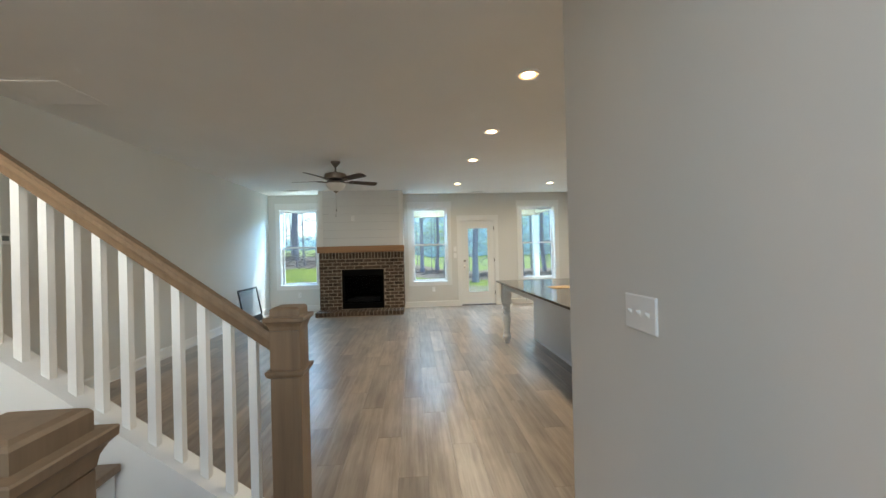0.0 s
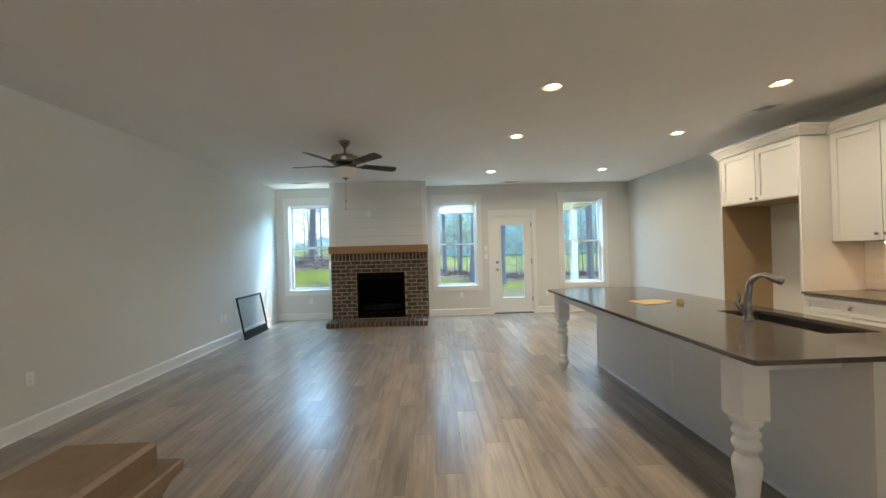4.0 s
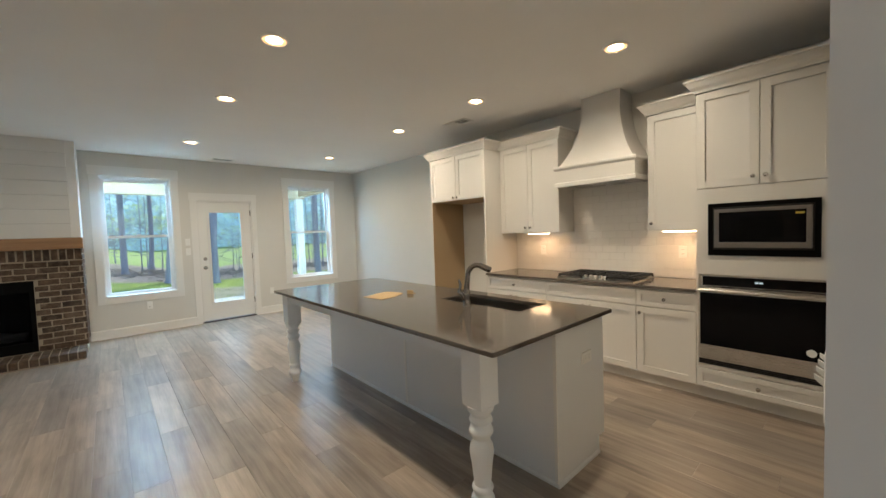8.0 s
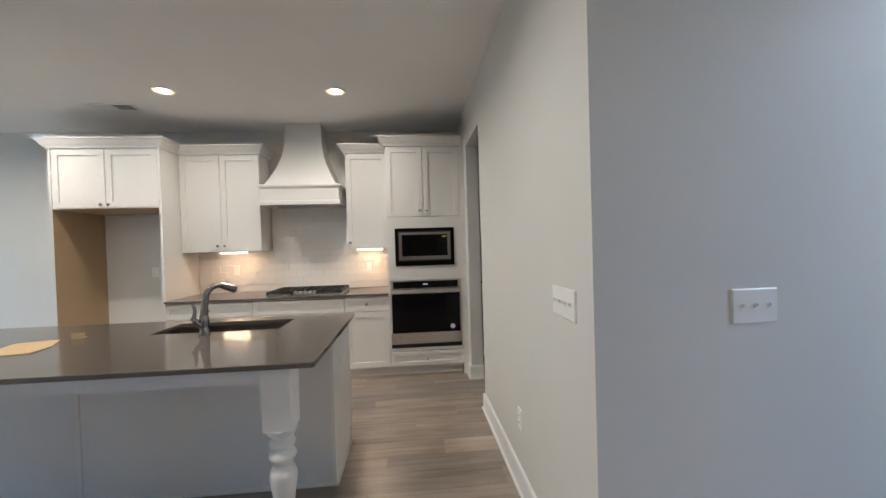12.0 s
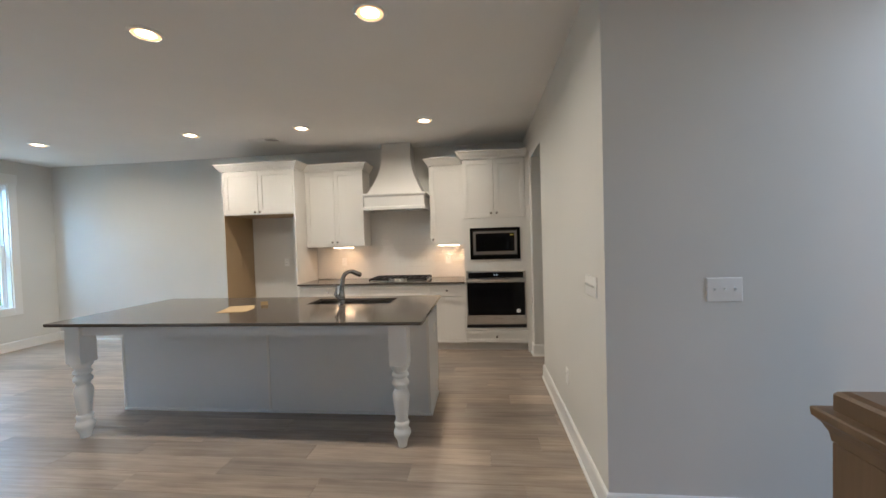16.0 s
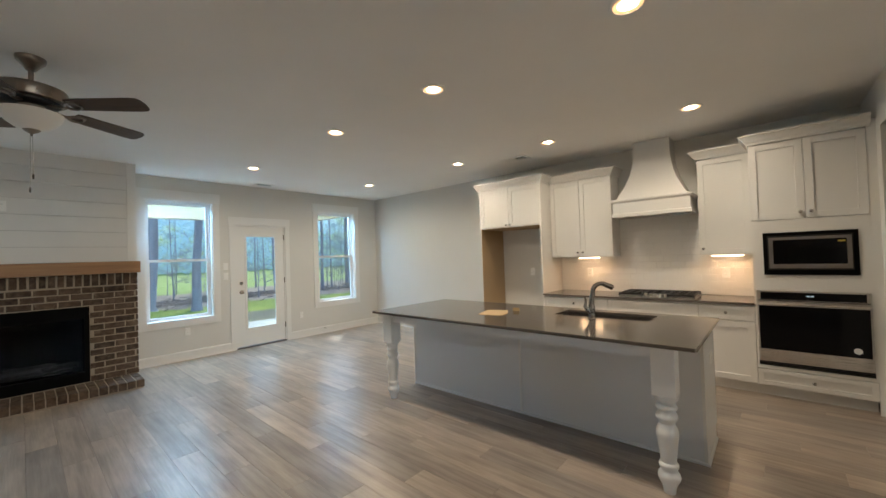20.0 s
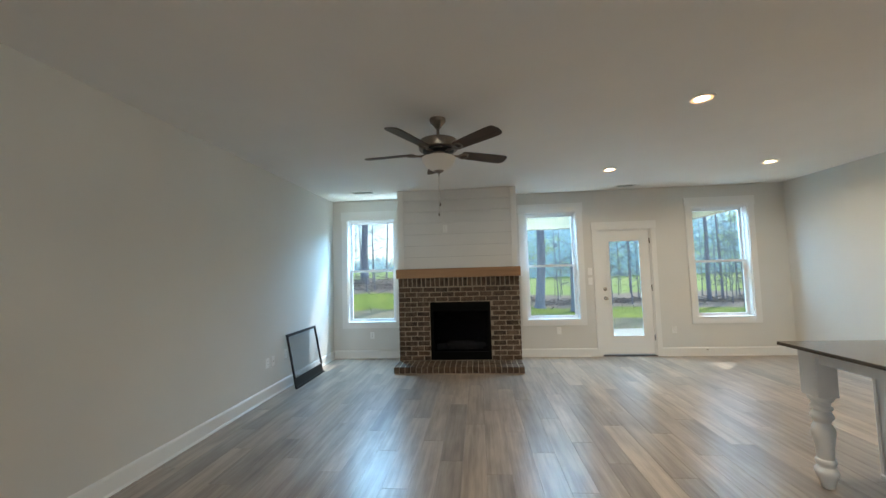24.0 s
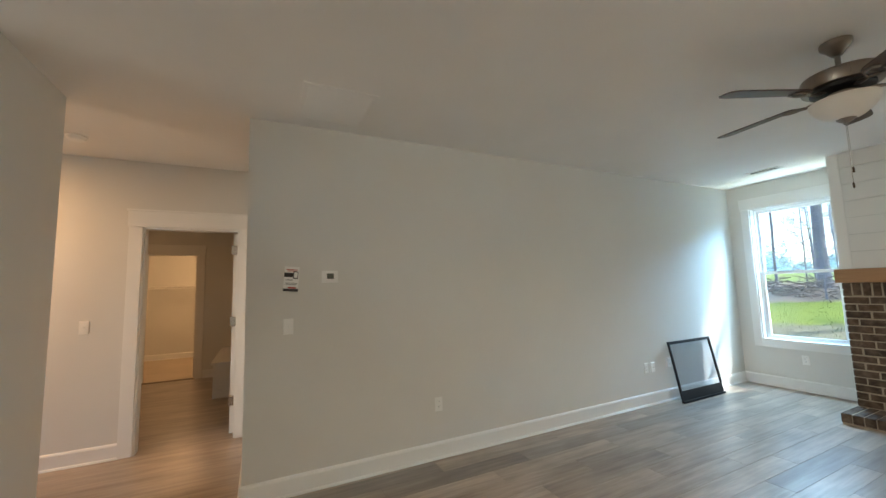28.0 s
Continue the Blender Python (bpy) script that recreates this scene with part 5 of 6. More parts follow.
OUT, SWI = "white duplex outlet plate", "white toggle switch plate"
plate("switch_plate", on_east(XF, -7.903, 1.147), 3, "switch", "white triple toggle switch plate on the foyer wall", "switch")
plate("switch_plate", on_south(4.28, YS, 1.144), 4, "switch", "white four-gang toggle switch plate", "switch")
plate("switch_plate", on_west(-5.992, 1.183), 1, "switch", SWI + " below the thermostat", "switch")
plate("switch_plate", pose(XH, -7.59, 1.173, 0, 0, 90), 1, "switch", SWI + " beside the hall doorway", "switch")
plate("switch_plate", on_north(4.335, 1.385), 1, "switch", SWI + " beside the back door", "switch")
plate("switch_plate", on_north(4.335, 1.225), 1, "switch", SWI + " beside the back door", "switch")
plate("outlet_plate", on_west(-4.786, 0.439), 1, "outlet", OUT + " on the long wall", "outlet")
plate("outlet_plate", on_west(-2.09, 0.418), 1, "outlet", OUT + " on the long wall", "outlet")
plate("cable_plate", on_west(-1.97, 0.415), 1, "jack", "white cable jack plate", "outlet")
plate("outlet_plate", on_west(-1.66, 0.44), 1, "outlet", OUT + " behind the leaning panel", "outlet")
plate("outlet_plate", on_north(0.63, 0.385), 1, "outlet", OUT + " under the window", "outlet")
plate("outlet_plate", on_north(3.79, 0.42), 1, "outlet", OUT + " under the window", "outlet")
plate("outlet_plate", on_north(5.61, 0.417), 1, "outlet", OUT + " beside the back door", "outlet")
plate("outlet_plate", on_south(4.92, YS, 0.40), 1, "outlet", OUT + " low on the wall", "outlet")
plate("outlet_plate", on_east(XR, -3.87, 1.15), 1, "outlet", OUT + " in the fridge space", "outlet")
plate("outlet_plate", on_east(XR - 0.011, -4.76, 1.14), 1, "outlet", OUT + " on the backsplash", "outlet")
plate("outlet_plate", on_east(XR - 0.011, -6.28, 1.14), 1, "outlet", OUT + " on the backsplash", "outlet")
plate("outlet_plate", pose(5.43, -6.314, 0.64, 0, 90, 0), 1, "outlet", OUT + " on the island end", "outlet")
plate("outlet_plate", pose(1.995, -0.62, 2.115), 1, "outlet", OUT + " on the shiplap", "outlet")

th = new("thermostat")
th.matrix_world = on_west(-5.694, 1.546)
tagged(th, "white programmable thermostat with a grey display", "thermostat")
bm = B()
box(bm, -0.062, -0.008, -0.046, 0.062, 0.0, 0.046, 0.003)
part("back_plate", bm, PLASTIC, th)
bm = B()
box(bm, -0.042, -0.026, -0.036, 0.044, -0.006, 0.038, 0.005)
bd = part("body", bm, PLASTIC, th)
bm = B()
box(bm, -0.026, -0.0275, -0.018, 0.026, -0.0255, 0.024, 0.001)
part("display", bm, paint("grey_lcd", (0.13, 0.14, 0.12), 0.2), bd, "grey liquid crystal display")
cd = new("instruction_card")
cd.matrix_world = on_west(-5.974, 1.535) @ pose(0, 0, 0, 0, 4)
tagged(cd, "white, black and orange printed card hung on the wall", "card")
bm = B()
box(bm, -0.052, -0.003, -0.095, 0.052, 0.0, 0.09, 0.001)
part("card", bm, PLASTIC, cd)
INK = paint("card_ink", (0.02, 0.02, 0.025), 0.5)
REDINK = paint("card_red_ink", (0.45, 0.05, 0.03), 0.5)
for nm, x0, z0, x1, z1, mt in (("black_band", -0.052, 0.012, 0.016, 0.044, INK), ("black_foot", -0.052, -0.095, 0.052, -0.075, INK), ("red_line", -0.04, 0.064, 0.04, 0.070, REDINK), ("red_line", -0.03, 0.054, 0.03, 0.059, REDINK), ("grey_line", -0.04, -0.012, 0.012, -0.008, INK), ("grey_line", -0.04, -0.035, 0.04, -0.032, INK), ("grey_line", -0.04, -0.045, 0.04, -0.042, INK), ("orange_line", -0.02, -0.073, 0.035, -0.062, REDINK)):
    bm = B()
    box(bm, x0, -0.0036, z0, x1, -0.003, z1)
    part(nm, bm, mt, cd)
bm = B()
box(bm, 0.012, -0.005, 0.0, 0.045, -0.003, 0.056, 0.002)
part("phone_picture", bm, INK, cd)
bm = B()
box(bm, 0.016, -0.0056, 0.008, 0.041, -0.0049, 0.050)
part("phone_face", bm, PLASTIC, cd)


def grille(name, x, y, w, d, slats, label, category, mat=None):
    g = thing(name, x, y, H, label, category)
    bm = B()
    f = 0.02
    for x0, y0, x1, y1 in ((-w / 2, -d / 2, w / 2, -d / 2 + f), (-w / 2, d / 2 - f, w / 2, d / 2), (-w / 2, -d / 2 + f, -w / 2 + f, d / 2 - f), (w / 2 - f, -d / 2 + f, w / 2, d / 2 - f)):
        box(bm, x0, y0, -0.009, x1, y1, 0.0, 0.002)
    part("frame", bm, mat or TRIM, g)
    # near-black plate paints the shade of a duct; the ceiling has no hole
    bm = B()
    box(bm, -w / 2 + f, -d / 2 + f, -0.002, w / 2 - f, d / 2 - f, -0.0005)
    part("backing", bm, DARK, g, "dark plate that stands in for the shaded duct")
    along_x = w <= d
    ln = (w if not along_x else d) - 2 * f
    for k in range(slats):
        o = -ln / 2 + ln * (k + 0.5) / slats
        bm = B()
        # narrow slats bare more of the plate, so their half looks shaded
        t2 = ln / slats * (0.40 if o > 0 and slats == 12 else 0.12)
        if along_x:
            box(bm, -w / 2 + f, o - t2, -0.008, w / 2 - f, o + t2, -0.005)
        else:
            box(bm, o - t2, -d / 2 + f, -0.008, o + t2, d / 2 - f, -0.005)
        part("slat", bm, mat or TRIM, g)
    return g


grille("ceiling_register", 6.63, -4.09, 0.18, 0.36, 12, "white louvred ceiling register over the kitchen", "vent")
grille("ceiling_register", 4.865, -0.28, 0.30, 0.13, 8, "white louvred ceiling register near the back door", "vent")
grille("ceiling_register", 0.71, -0.68, 0.34, 0.14, 8, "white louvred ceiling register near the window", "vent")
rg = thing("return_grille", 0.36, -5.72, H, "large white ceiling return air grille", "vent")
bm = B()
for x0, y0, x1, y1 in ((-0.27, -0.24, 0.27, -0.21), (-0.27, 0.21, 0.27, 0.24), (-0.27, -0.21, -0.24, 0.21), (0.24, -0.21, 0.27, 0.21)):
    box(bm, x0, y0, -0.006, x1, y1, 0.0, 0.002)
part("frame", bm, CEIL, rg)
for k in range(34):
    bm = B()
    x = -0.236 + 0.472 * (k + 0.5) / 34
    vs = [bm.verts.new(q) for q in ((x - 0.0068, -0.21, -0.008), (x + 0.0068, -0.21, -0.004), (x + 0.0068, 0.21, -0.004), (x - 0.0068, 0.21, -0.008), (x - 0.0068, -0.21, -0.009), (x + 0.0068, -0.21, -0.005), (x + 0.0068, 0.21, -0.005), (x - 0.0068, 0.21, -0.009))]
    for f in ((0, 1, 2, 3), (7, 6, 5, 4), (0, 4, 5, 1), (1, 5, 6, 2), (2, 6, 7, 3), (3, 7, 4, 0)):
        bm.faces.new([vs[q] for q in f])
    part("slat", bm, CEIL, rg)
sd = thing("smoke_detector", -0.92, -7.54, H, "round white ceiling smoke detector", "smoke detector")
bm = B()
lathe(bm, [(0.03, -0.038), (0.052, -0.034), (0.062, -0.018), (0.068, -0.012), (0.068, 0.0)], 28)
part("body", bm, PLASTIC, sd, "", True)
ds = new("door_stop")
ds.matrix_world = pose(6.08, -0.016, 0.10)
tagged(ds, "small spring door stop on the baseboard", "door stop")
bm = B()
lathe(bm, [(0.011, 0.0), (0.011, 0.004), (0.005, 0.006), (0.005, 0.055)], 12)
bmesh.ops.rotate(bm, cent=(0, 0, 0), matrix=Matrix.Rotation(radians(90), 3, "X"), verts=bm.verts)
part("spring", bm, NICKEL, ds, "", True)
bm = B()
lathe(bm, [(0.008, 0.055), (0.008, 0.07), (0.006, 0.074)], 12)
bmesh.ops.rotate(bm, cent=(0, 0, 0), matrix=Matrix.Rotation(radians(90), 3, "X"), verts=bm.verts)
part("rubber_tip", bm, PLASTIC, ds, "", True)

# ---- leaning fireplace front panel ----
pn = new("fireplace_screen_panel")
lean = math.degrees(math.atan2(0.13, 0.69))
pn.matrix_world = pose(XW + 0.165, -1.31, 0.002, 0, 0, 90) @ pose(0, 0, 0, -lean)
tagged(pn, "black framed glass fireplace front leaning against the wall", "fireplace screen")
PWD, PHT = 0.84, 0.70
for nm, x0, z0, x1, z1 in (("top_bar", -PWD / 2, PHT - 0.035, PWD / 2, PHT), ("side_bar", -PWD / 2, 0.13, -PWD / 2 + 0.018, PHT - 0.035), ("side_bar", PWD / 2 - 0.018, 0.13, PWD / 2, PHT - 0.035)):
    bm = B()
    box(bm, x0, -0.025, z0, x1, 0.0, z1, 0.003)
    part(nm, bm, BLACK, pn)
bm = B()
box(bm, -PWD / 2, -0.035, 0.0, PWD / 2, 0.0, 0.022, 0.003)
box(bm, -PWD / 2, -0.015, 0.022, PWD / 2, 0.0, 0.13, 0.003)
part("bottom_grille", bm, BLACK, pn)
bm = B()
box(bm, -PWD / 2 + 0.016, -0.012, 0.125, PWD / 2 - 0.016, -0.008, PHT - 0.03)
part("glass_sheet", bm, SMOKED, pn, "clear grey glass")

# ---- papers on the island ----
KRAFT = paint("kraft_paper", (0.50, 0.36, 0.19), 0.8, 200, 0.0005, 0.1)
kp = thing("kraft_paper_sheet", 5.08, -4.69, 0.8875, "sheet of tan kraft paper lying on the island", "paper")
bm = B()
q = [(-0.16, 0.07), (-0.13, -0.165), (0.02, -0.14), (0.16, -0.055), (0.12, 0.145)]
lo = [bm.verts.new((x, y, 0.0)) for x, y in q]
hi = [bm.verts.new((x, y, 0.0015 + 0.004 * (i % 2))) for i, (x, y) in enumerate(q)]
bm.faces.new(lo[::-1])
bm.faces.new(hi)
for k in range(5):
    bm.faces.new((lo[k], lo[(k + 1) % 5], hi[(k + 1) % 5], hi[k]))
part("sheet", bm, KRAFT, kp)
tg = thing("folded_tag", 5.265, -4.82, 0.8875, "small folded cream paper tag standing on the island", "paper", "", 20)
bm = B()
box(bm, -0.003, -0.03, 0.0, 0.001, 0.03, 0.032)
box(bm, 0.001, -0.03, 0.0, 0.035, 0.022, 0.002)
part("tag", bm, KRAFT, tg)

# ---- outdoors ----
def soil():
    m, nt, b = material("lawn_litter_and_field", 0.95)
    v = coords(nt)
    n1, n2 = noise_tex(nt, v, 0.9, 6, 0.65), noise_tex(nt, v, 14.0, 4, 0.6)
    lawn = mix(nt, ramp(nt, n1, [(0.3, (0.12, 0.19, 0.015)), (0.7, (0.44, 0.46, 0.06))]), ramp(nt, n2, [(0.35, (0.09, 0.17, 0.015)), (0.65, (0.38, 0.44, 0.10))]), 0.5)
    litter = mix(nt, ramp(nt, n1, [(0.3, (0.20, 0.145, 0.115)), (0.7, (0.40, 0.31, 0.255))]), ramp(nt, n2, [(0.35, (0.13, 0.10, 0.08)), (0.65, (0.52, 0.44, 0.38))]), 0.6)
    field = mix(nt, ramp(nt, n1, [(0.3, (0.20, 0.28, 0.06)), (0.7, (0.34, 0.43, 0.12))]), ramp(nt, n2, [(0.35, (0.18, 0.24, 0.06)), (0.65, (0.38, 0.44, 0.15))]), 0.4)
    sep = nt.nodes.new("ShaderNodeSeparateXYZ")
    nt.links.new(v, sep.inputs[0])
    wob = nt.nodes.new("ShaderNodeMath")
    wob.operation = "MULTIPLY_ADD"
    wob.inputs[1].default_value = 3.0
    nt.links.new(noise_tex(nt, v, 0.45, 3), wob.inputs[0])
    nt.links.new(sep.outputs["Y"], wob.inputs[2])
    def step(at):
        r = node(nt, "MapRange")
        r.inputs["From Min"].default_value, r.inputs["From Max"].default_value = at, at + 0.5
        nt.links.new(wob.outputs[0], r.inputs["Value"])
        return r.outputs["Result"]
    worn = ramp(nt, n2, [(0.3, (0.22, 0.19, 0.12)), (0.7, (0.36, 0.32, 0.21))])
    col = mix(nt, mix(nt, mix(nt, worn, lawn, step(8.4)), litter, step(11.2)), field, step(19.5))
    nt.links.new(col, b.inputs["Base Color"])
    bump(nt, b, n2, 0.6, 0.03)
    return m


def ground_z(x, y):
    rise = 0.15 * max(0.0, min(1.0, (6.0 - x) / 7.0))
    far_rise = 0.03 * max(0.0, min(y, 40) - 14)
    return -0.22 + rise * max(0.0, min(y, 13) - 5.0) + far_rise * (0.5 + 0.5 * min(1.0, max(0.0, (6 - x) / 8))) + 0.12 * noise.noise((x * 0.2, y * 0.2, 0.0)) * min(1, max(0, y - 3) / 6)


gm = B()
n = 90
gv = {}
for i in range(n + 1):
    for j in range(n + 1):
        u = 2 * i / n - 1
        x = 4 + 110 * (abs(u) ** 2.0) * (1 if u > 0 else -1)
        y = -14 + 214 * (j / n) ** 2.0
        gv[i, j] = gm.verts.new((x, y, ground_z(x, y) if y > 0.5 else -0.4))
for i in range(n):
    for j in range(n):
        gm.faces.new((gv[i, j], gv[i + 1, j], gv[i + 1, j + 1], gv[i, j + 1]))
setting("ground", gm, soil(), "sunlit lawn, leaf litter and a green field behind", "ground", True)
bm = B()
box(bm, 2.4, 0.165, -0.5, 7.75, 3.26, -0.06, 0.01)
setting("porch_slab", bm, CONCRETE, "pale concrete porch slab", "porch")
bm = B()
box(bm, 2.5, 0.165, 2.84, 7.5, 3.1, 2.898)
setting("porch_ceiling", bm, PORCH, "cream porch ceiling", "porch")
for nm, x0, y0, x1, y1 in (("front", 2.45, 3.05, 7.54, 3.25), ("left", 2.45, 0.165, 2.62, 3.05), ("right", 7.37, 0.165, 7.51, 3.05)):
    bm = B()
    box(bm, x0, y0, 2.50 if nm == "right" else 2.45, x1, y1, 2.9)
    setting("porch_beam_" + nm, bm, PORCH, "cream boxed porch beam", "beam")
bm = B()
box(bm, 2.3, 0.165, 2.9, 7.60, 3.4, 3.0)
setting("porch_roof", bm, CEIL, "porch roof", "roof")
for x in (2.55, 7.40):
    c = thing("porch_post", x, 3.14, -0.06, "square white porch post", "post", "porch posts")
    bm = B()
    box(bm, -0.09, -0.09, 0.0, 0.09, 0.09, 2.51, 0.005)
    part("shaft", bm, VINYL, c)
    bm = B()
    box(bm, -0.11, -0.11, 0.0, 0.11, 0.11, 0.12, 0.005)
    part("base", bm, VINYL, c)
for x, y in ((3.6, 1.9), (3.6, 0.9), (6.2, 1.5)):
    c = thing("porch_light", x, y, 2.84, "lit recessed porch ceiling light", "ceiling light", "porch lights")
    bm = B()
    lathe(bm, [(0.07, -0.004), (0.09, -0.006), (0.092, 0.0)], 24, cap=False)
    part("trim_ring", bm, TRIM, c)
    bm = B()
    lathe(bm, [(0.001, -0.004), (0.072, -0.004)], 24, cap=False)
    part("lens", bm, LENS, c)

BARK = ground_mat("grey_pine_bark", ((0.21, 0.21, 0.26), (0.38, 0.38, 0.45), (0.47, 0.47, 0.54)), 7.0, 0.95, 0.03)


def foliage(name, color, through, share=0.72):
    """Thin leaves: diffuse above, light passing through from behind."""
    m, nt, b = material(name, 0.6)
    v = coords(nt)
    n = noise_tex(nt, v, 2.5, 3)
    nt.links.new(ramp(nt, n, [(0.3, tuple(c * 0.6 for c in color)), (0.7, color)]), b.inputs["Base Color"])
    tr, mx = nt.nodes.new("ShaderNodeBsdfTranslucent"), nt.nodes.new("ShaderNodeMixShader")
    tr.inputs[0].default_value = (*through, 1)
    mx.inputs[0].default_value = share
    nt.links.new(b.outputs[0], mx.inputs[1])
    nt.links.new(tr.outputs[0], mx.inputs[2])
    nt.links.new(mx.outputs[0], nt.nodes["Material Output"].inputs["Surface"])
    return m


LEAF = foliage("spring_leaf", (0.34, 0.44, 0.12), (0.60, 0.70, 0.22))
NEEDLE = foliage("pine_needles", (0.24, 0.33, 0.22), (0.48, 0.62, 0.46))
# air haze painted into the leaves: pale blue colour plus a faint glow
HAZE = foliage("far_woods_painted_haze", (0.42, 0.54, 0.58), (0.50, 0.64, 0.70))
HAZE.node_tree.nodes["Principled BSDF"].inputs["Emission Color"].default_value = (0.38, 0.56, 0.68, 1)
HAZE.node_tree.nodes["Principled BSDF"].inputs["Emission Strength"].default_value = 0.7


def leaf_cloud(bm, rnd, centre, spread, count, size, flat=0.6):
    for _ in range(count):
        c_ = Vector(centre) + Vector((rnd.gauss(0, spread), rnd.gauss(0, spread), rnd.gauss(0, spread * flat)))
        a = Vector((rnd.uniform(-1, 1), rnd.uniform(-1, 1), rnd.uniform(-0.6, 0.6))).normalized() * size * rnd.uniform(0.6, 1.5)
        b_ = a.cross(Vector((rnd.uniform(-1, 1), rnd.uniform(-1, 1), 1))).normalized() * size * 0.45
        vs = [bm.verts.new(c_ + p) for p in (-a, b_, a, -b_)]
        bm.faces.new(vs)


def tree(x, y, r, h, seed, kind="pine"):
    rnd = random.Random(seed)
    z = ground_z(x, y) - 0.1
    t = thing("pine_tree" if kind == "pine" else "sapling", x, y, z, "tall grey-barked pine trunk with a high crown" if kind == "pine" else "thin bare spring sapling with pale green leaves", "tree", "trees behind the house")
    bend = [rnd.uniform(-1, 1) * r * 0.5 for _ in range(9)]
    lx, ly = rnd.uniform(-0.03, 0.03) * h, rnd.uniform(-0.03, 0.03) * h
    pts = [(lx * k / 8 + bend[k] * (k > 0), ly * k / 8, h * k / 8) for k in range(9)]
    bm = B()
    tube(bm, [(pts[0][0], 0, 0), (pts[0][0], 0, 0.25)] + pts[1:], [r * 1.6, r * 1.1] + [r * (1 - 0.08 * k) for k in range(1, 9)], 10)
    part("trunk", bm, BARK, t, "", True)
    limbs = B()
    crown = B()
    m = 20 if kind == "pine" else 12
    for k in range(m):
        f = rnd.uniform(0.12, 0.98) if kind != "pine" else rnd.uniform(0.5, 1.0)
        i = min(7, int(f * 8))
        p = Vector(pts[i]).lerp(Vector(pts[i + 1]), f * 8 - i)
        a = rnd.uniform(0, 2 * math.pi)
        ln = rnd.uniform(0.8, 2.0) * (1.35 - f) * (1.5 if kind == "pine" else 0.9)
        d1 = Vector((math.cos(a), math.sin(a), rnd.uniform(0.0, 0.7)))
        e = p + d1 * ln * 0.5 + Vector((0, 0, rnd.uniform(-0.1, 0.15)))
        g = e + (d1 + Vector((rnd.uniform(-0.6, 0.6), rnd.uniform(-0.6, 0.6), 0.2))) * ln * 0.5
        tube(limbs, [p, e, g], [r * 0.22 + 0.006, r * 0.13 + 0.004, 0.004], 5)
        for _ in range(4):
            w_ = p.lerp(g, rnd.uniform(0.35, 1.0))
            tube(limbs, [w_, w_ + Vector((rnd.uniform(-0.5, 0.5), rnd.uniform(-0.5, 0.5), rnd.uniform(-0.1, 0.5))) * ln * 0.6], [0.011, 0.005], 4)
        if kind == "pine":
            leaf_cloud(crown, rnd, g, 0.42, 40, 0.06)
        else:
            leaf_cloud(crown, rnd, g, 0.32, 22, 0.03, 0.8)
    part("limbs", limbs, BARK, t)
    part("crown", crown, NEEDLE if kind == "pine" else LEAF, t)


rnd = random.Random(3)
for k, (x, y, r) in enumerate(((-3.6, 13.5, 0.20), (-5.4, 14.2, 0.055), (-3.0, 12.9, 0.035), (-2.3, 13.0, 0.045), (5.05, 9.6, 0.19), (6.3, 8.9, 0.15), (8.9, 13.2, 0.19), (10.4, 9.0, 0.12), (4.7, 13.2, 0.10), (3.8, 12.2, 0.11), (13.2, 12.1, 0.09), (-1.2, 15.2, 0.10), (14.6, 13.4, 0.05), (9.4, 17.5, 0.05), (11.7, 14.4, 0.13), (14.8, 11.0, 0.13), (-7.5, 17.5, 0.07), (0.6, 17.5, 0.06), (16.5, 14.5, 0.18), (-11.0, 18.0, 0.2), (12.0, 18.0, 0.05), (2.6, 19.0, 0.14))):
    # thick trunks made taller: unseen crowns thin the sun through window 1
    tree(x, y, r, rnd.uniform(9, 13) + (4.0 if r > 0.1 else 0.0), 100 + k)
for k in range(110):
    x, y = rnd.uniform(-9, 20), rnd.uniform(10.5, 19.5)
    if x > 2.5 or k % 4 == 0:
        tree(x, y, rnd.uniform(0.016, 0.032), rnd.uniform(3.2, 6.0), 300 + k, "sapling")

# brush pile along the edge of the lawn
br = B()
for k in range(1500):
    x = rnd.uniform(-12, 16)
    y = 12.2 + rnd.gauss(0, 0.7) + 0.5 * math.sin(x * 0.7)
    hgt = (0.55 if x < 2 else 0.16) * math.exp(-((y - 12.2) / 0.9) ** 2)
    z = ground_z(x, y) + rnd.uniform(0, 1) * hgt + 0.02
    a, ln = rnd.uniform(0, math.pi), rnd.uniform(0.2, 0.8)
    d1 = Vector((math.cos(a), math.sin(a), rnd.uniform(-0.35, 0.35))) * ln
    c_ = Vector((x, y, z))
    tube(br, [c_ - d1 / 2, c_ + Vector((0, 0, rnd.uniform(-0.03, 0.05))), c_ + d1 / 2], rnd.uniform(0.006, 0.028), 4)
tagged(part("brush_pile", br, ground_mat("weathered_brush", ((0.20, 0.16, 0.135), (0.44, 0.37, 0.32), (0.56, 0.50, 0.45)), 5.0), None), "tangle of dead branches along the lawn edge", "brush", "", "stuff")
gr = B()
for k in range(6000):
    x, y = rnd.uniform(-8, 14), rnd.uniform(3.4, 10.5)
    z = ground_z(x, y)
    h = rnd.uniform(0.03, 0.07)
    dx, dy = rnd.uniform(-0.03, 0.03), rnd.uniform(-0.03, 0.03)
    v0, v1, v2 = gr.verts.new((x - 0.006, y, z - 0.01)), gr.verts.new((x + 0.006, y, z - 0.01)), gr.verts.new((x + dx, y + dy, z + h))
    gr.faces.new((v0, v1, v2))
tagged(part("lawn_grass", gr, paint("grass_blade", (0.28, 0.40, 0.07), 0.7, 20, 0.001, 0.4), None), "short sunlit lawn grass", "grass", "", "stuff")
us = B()
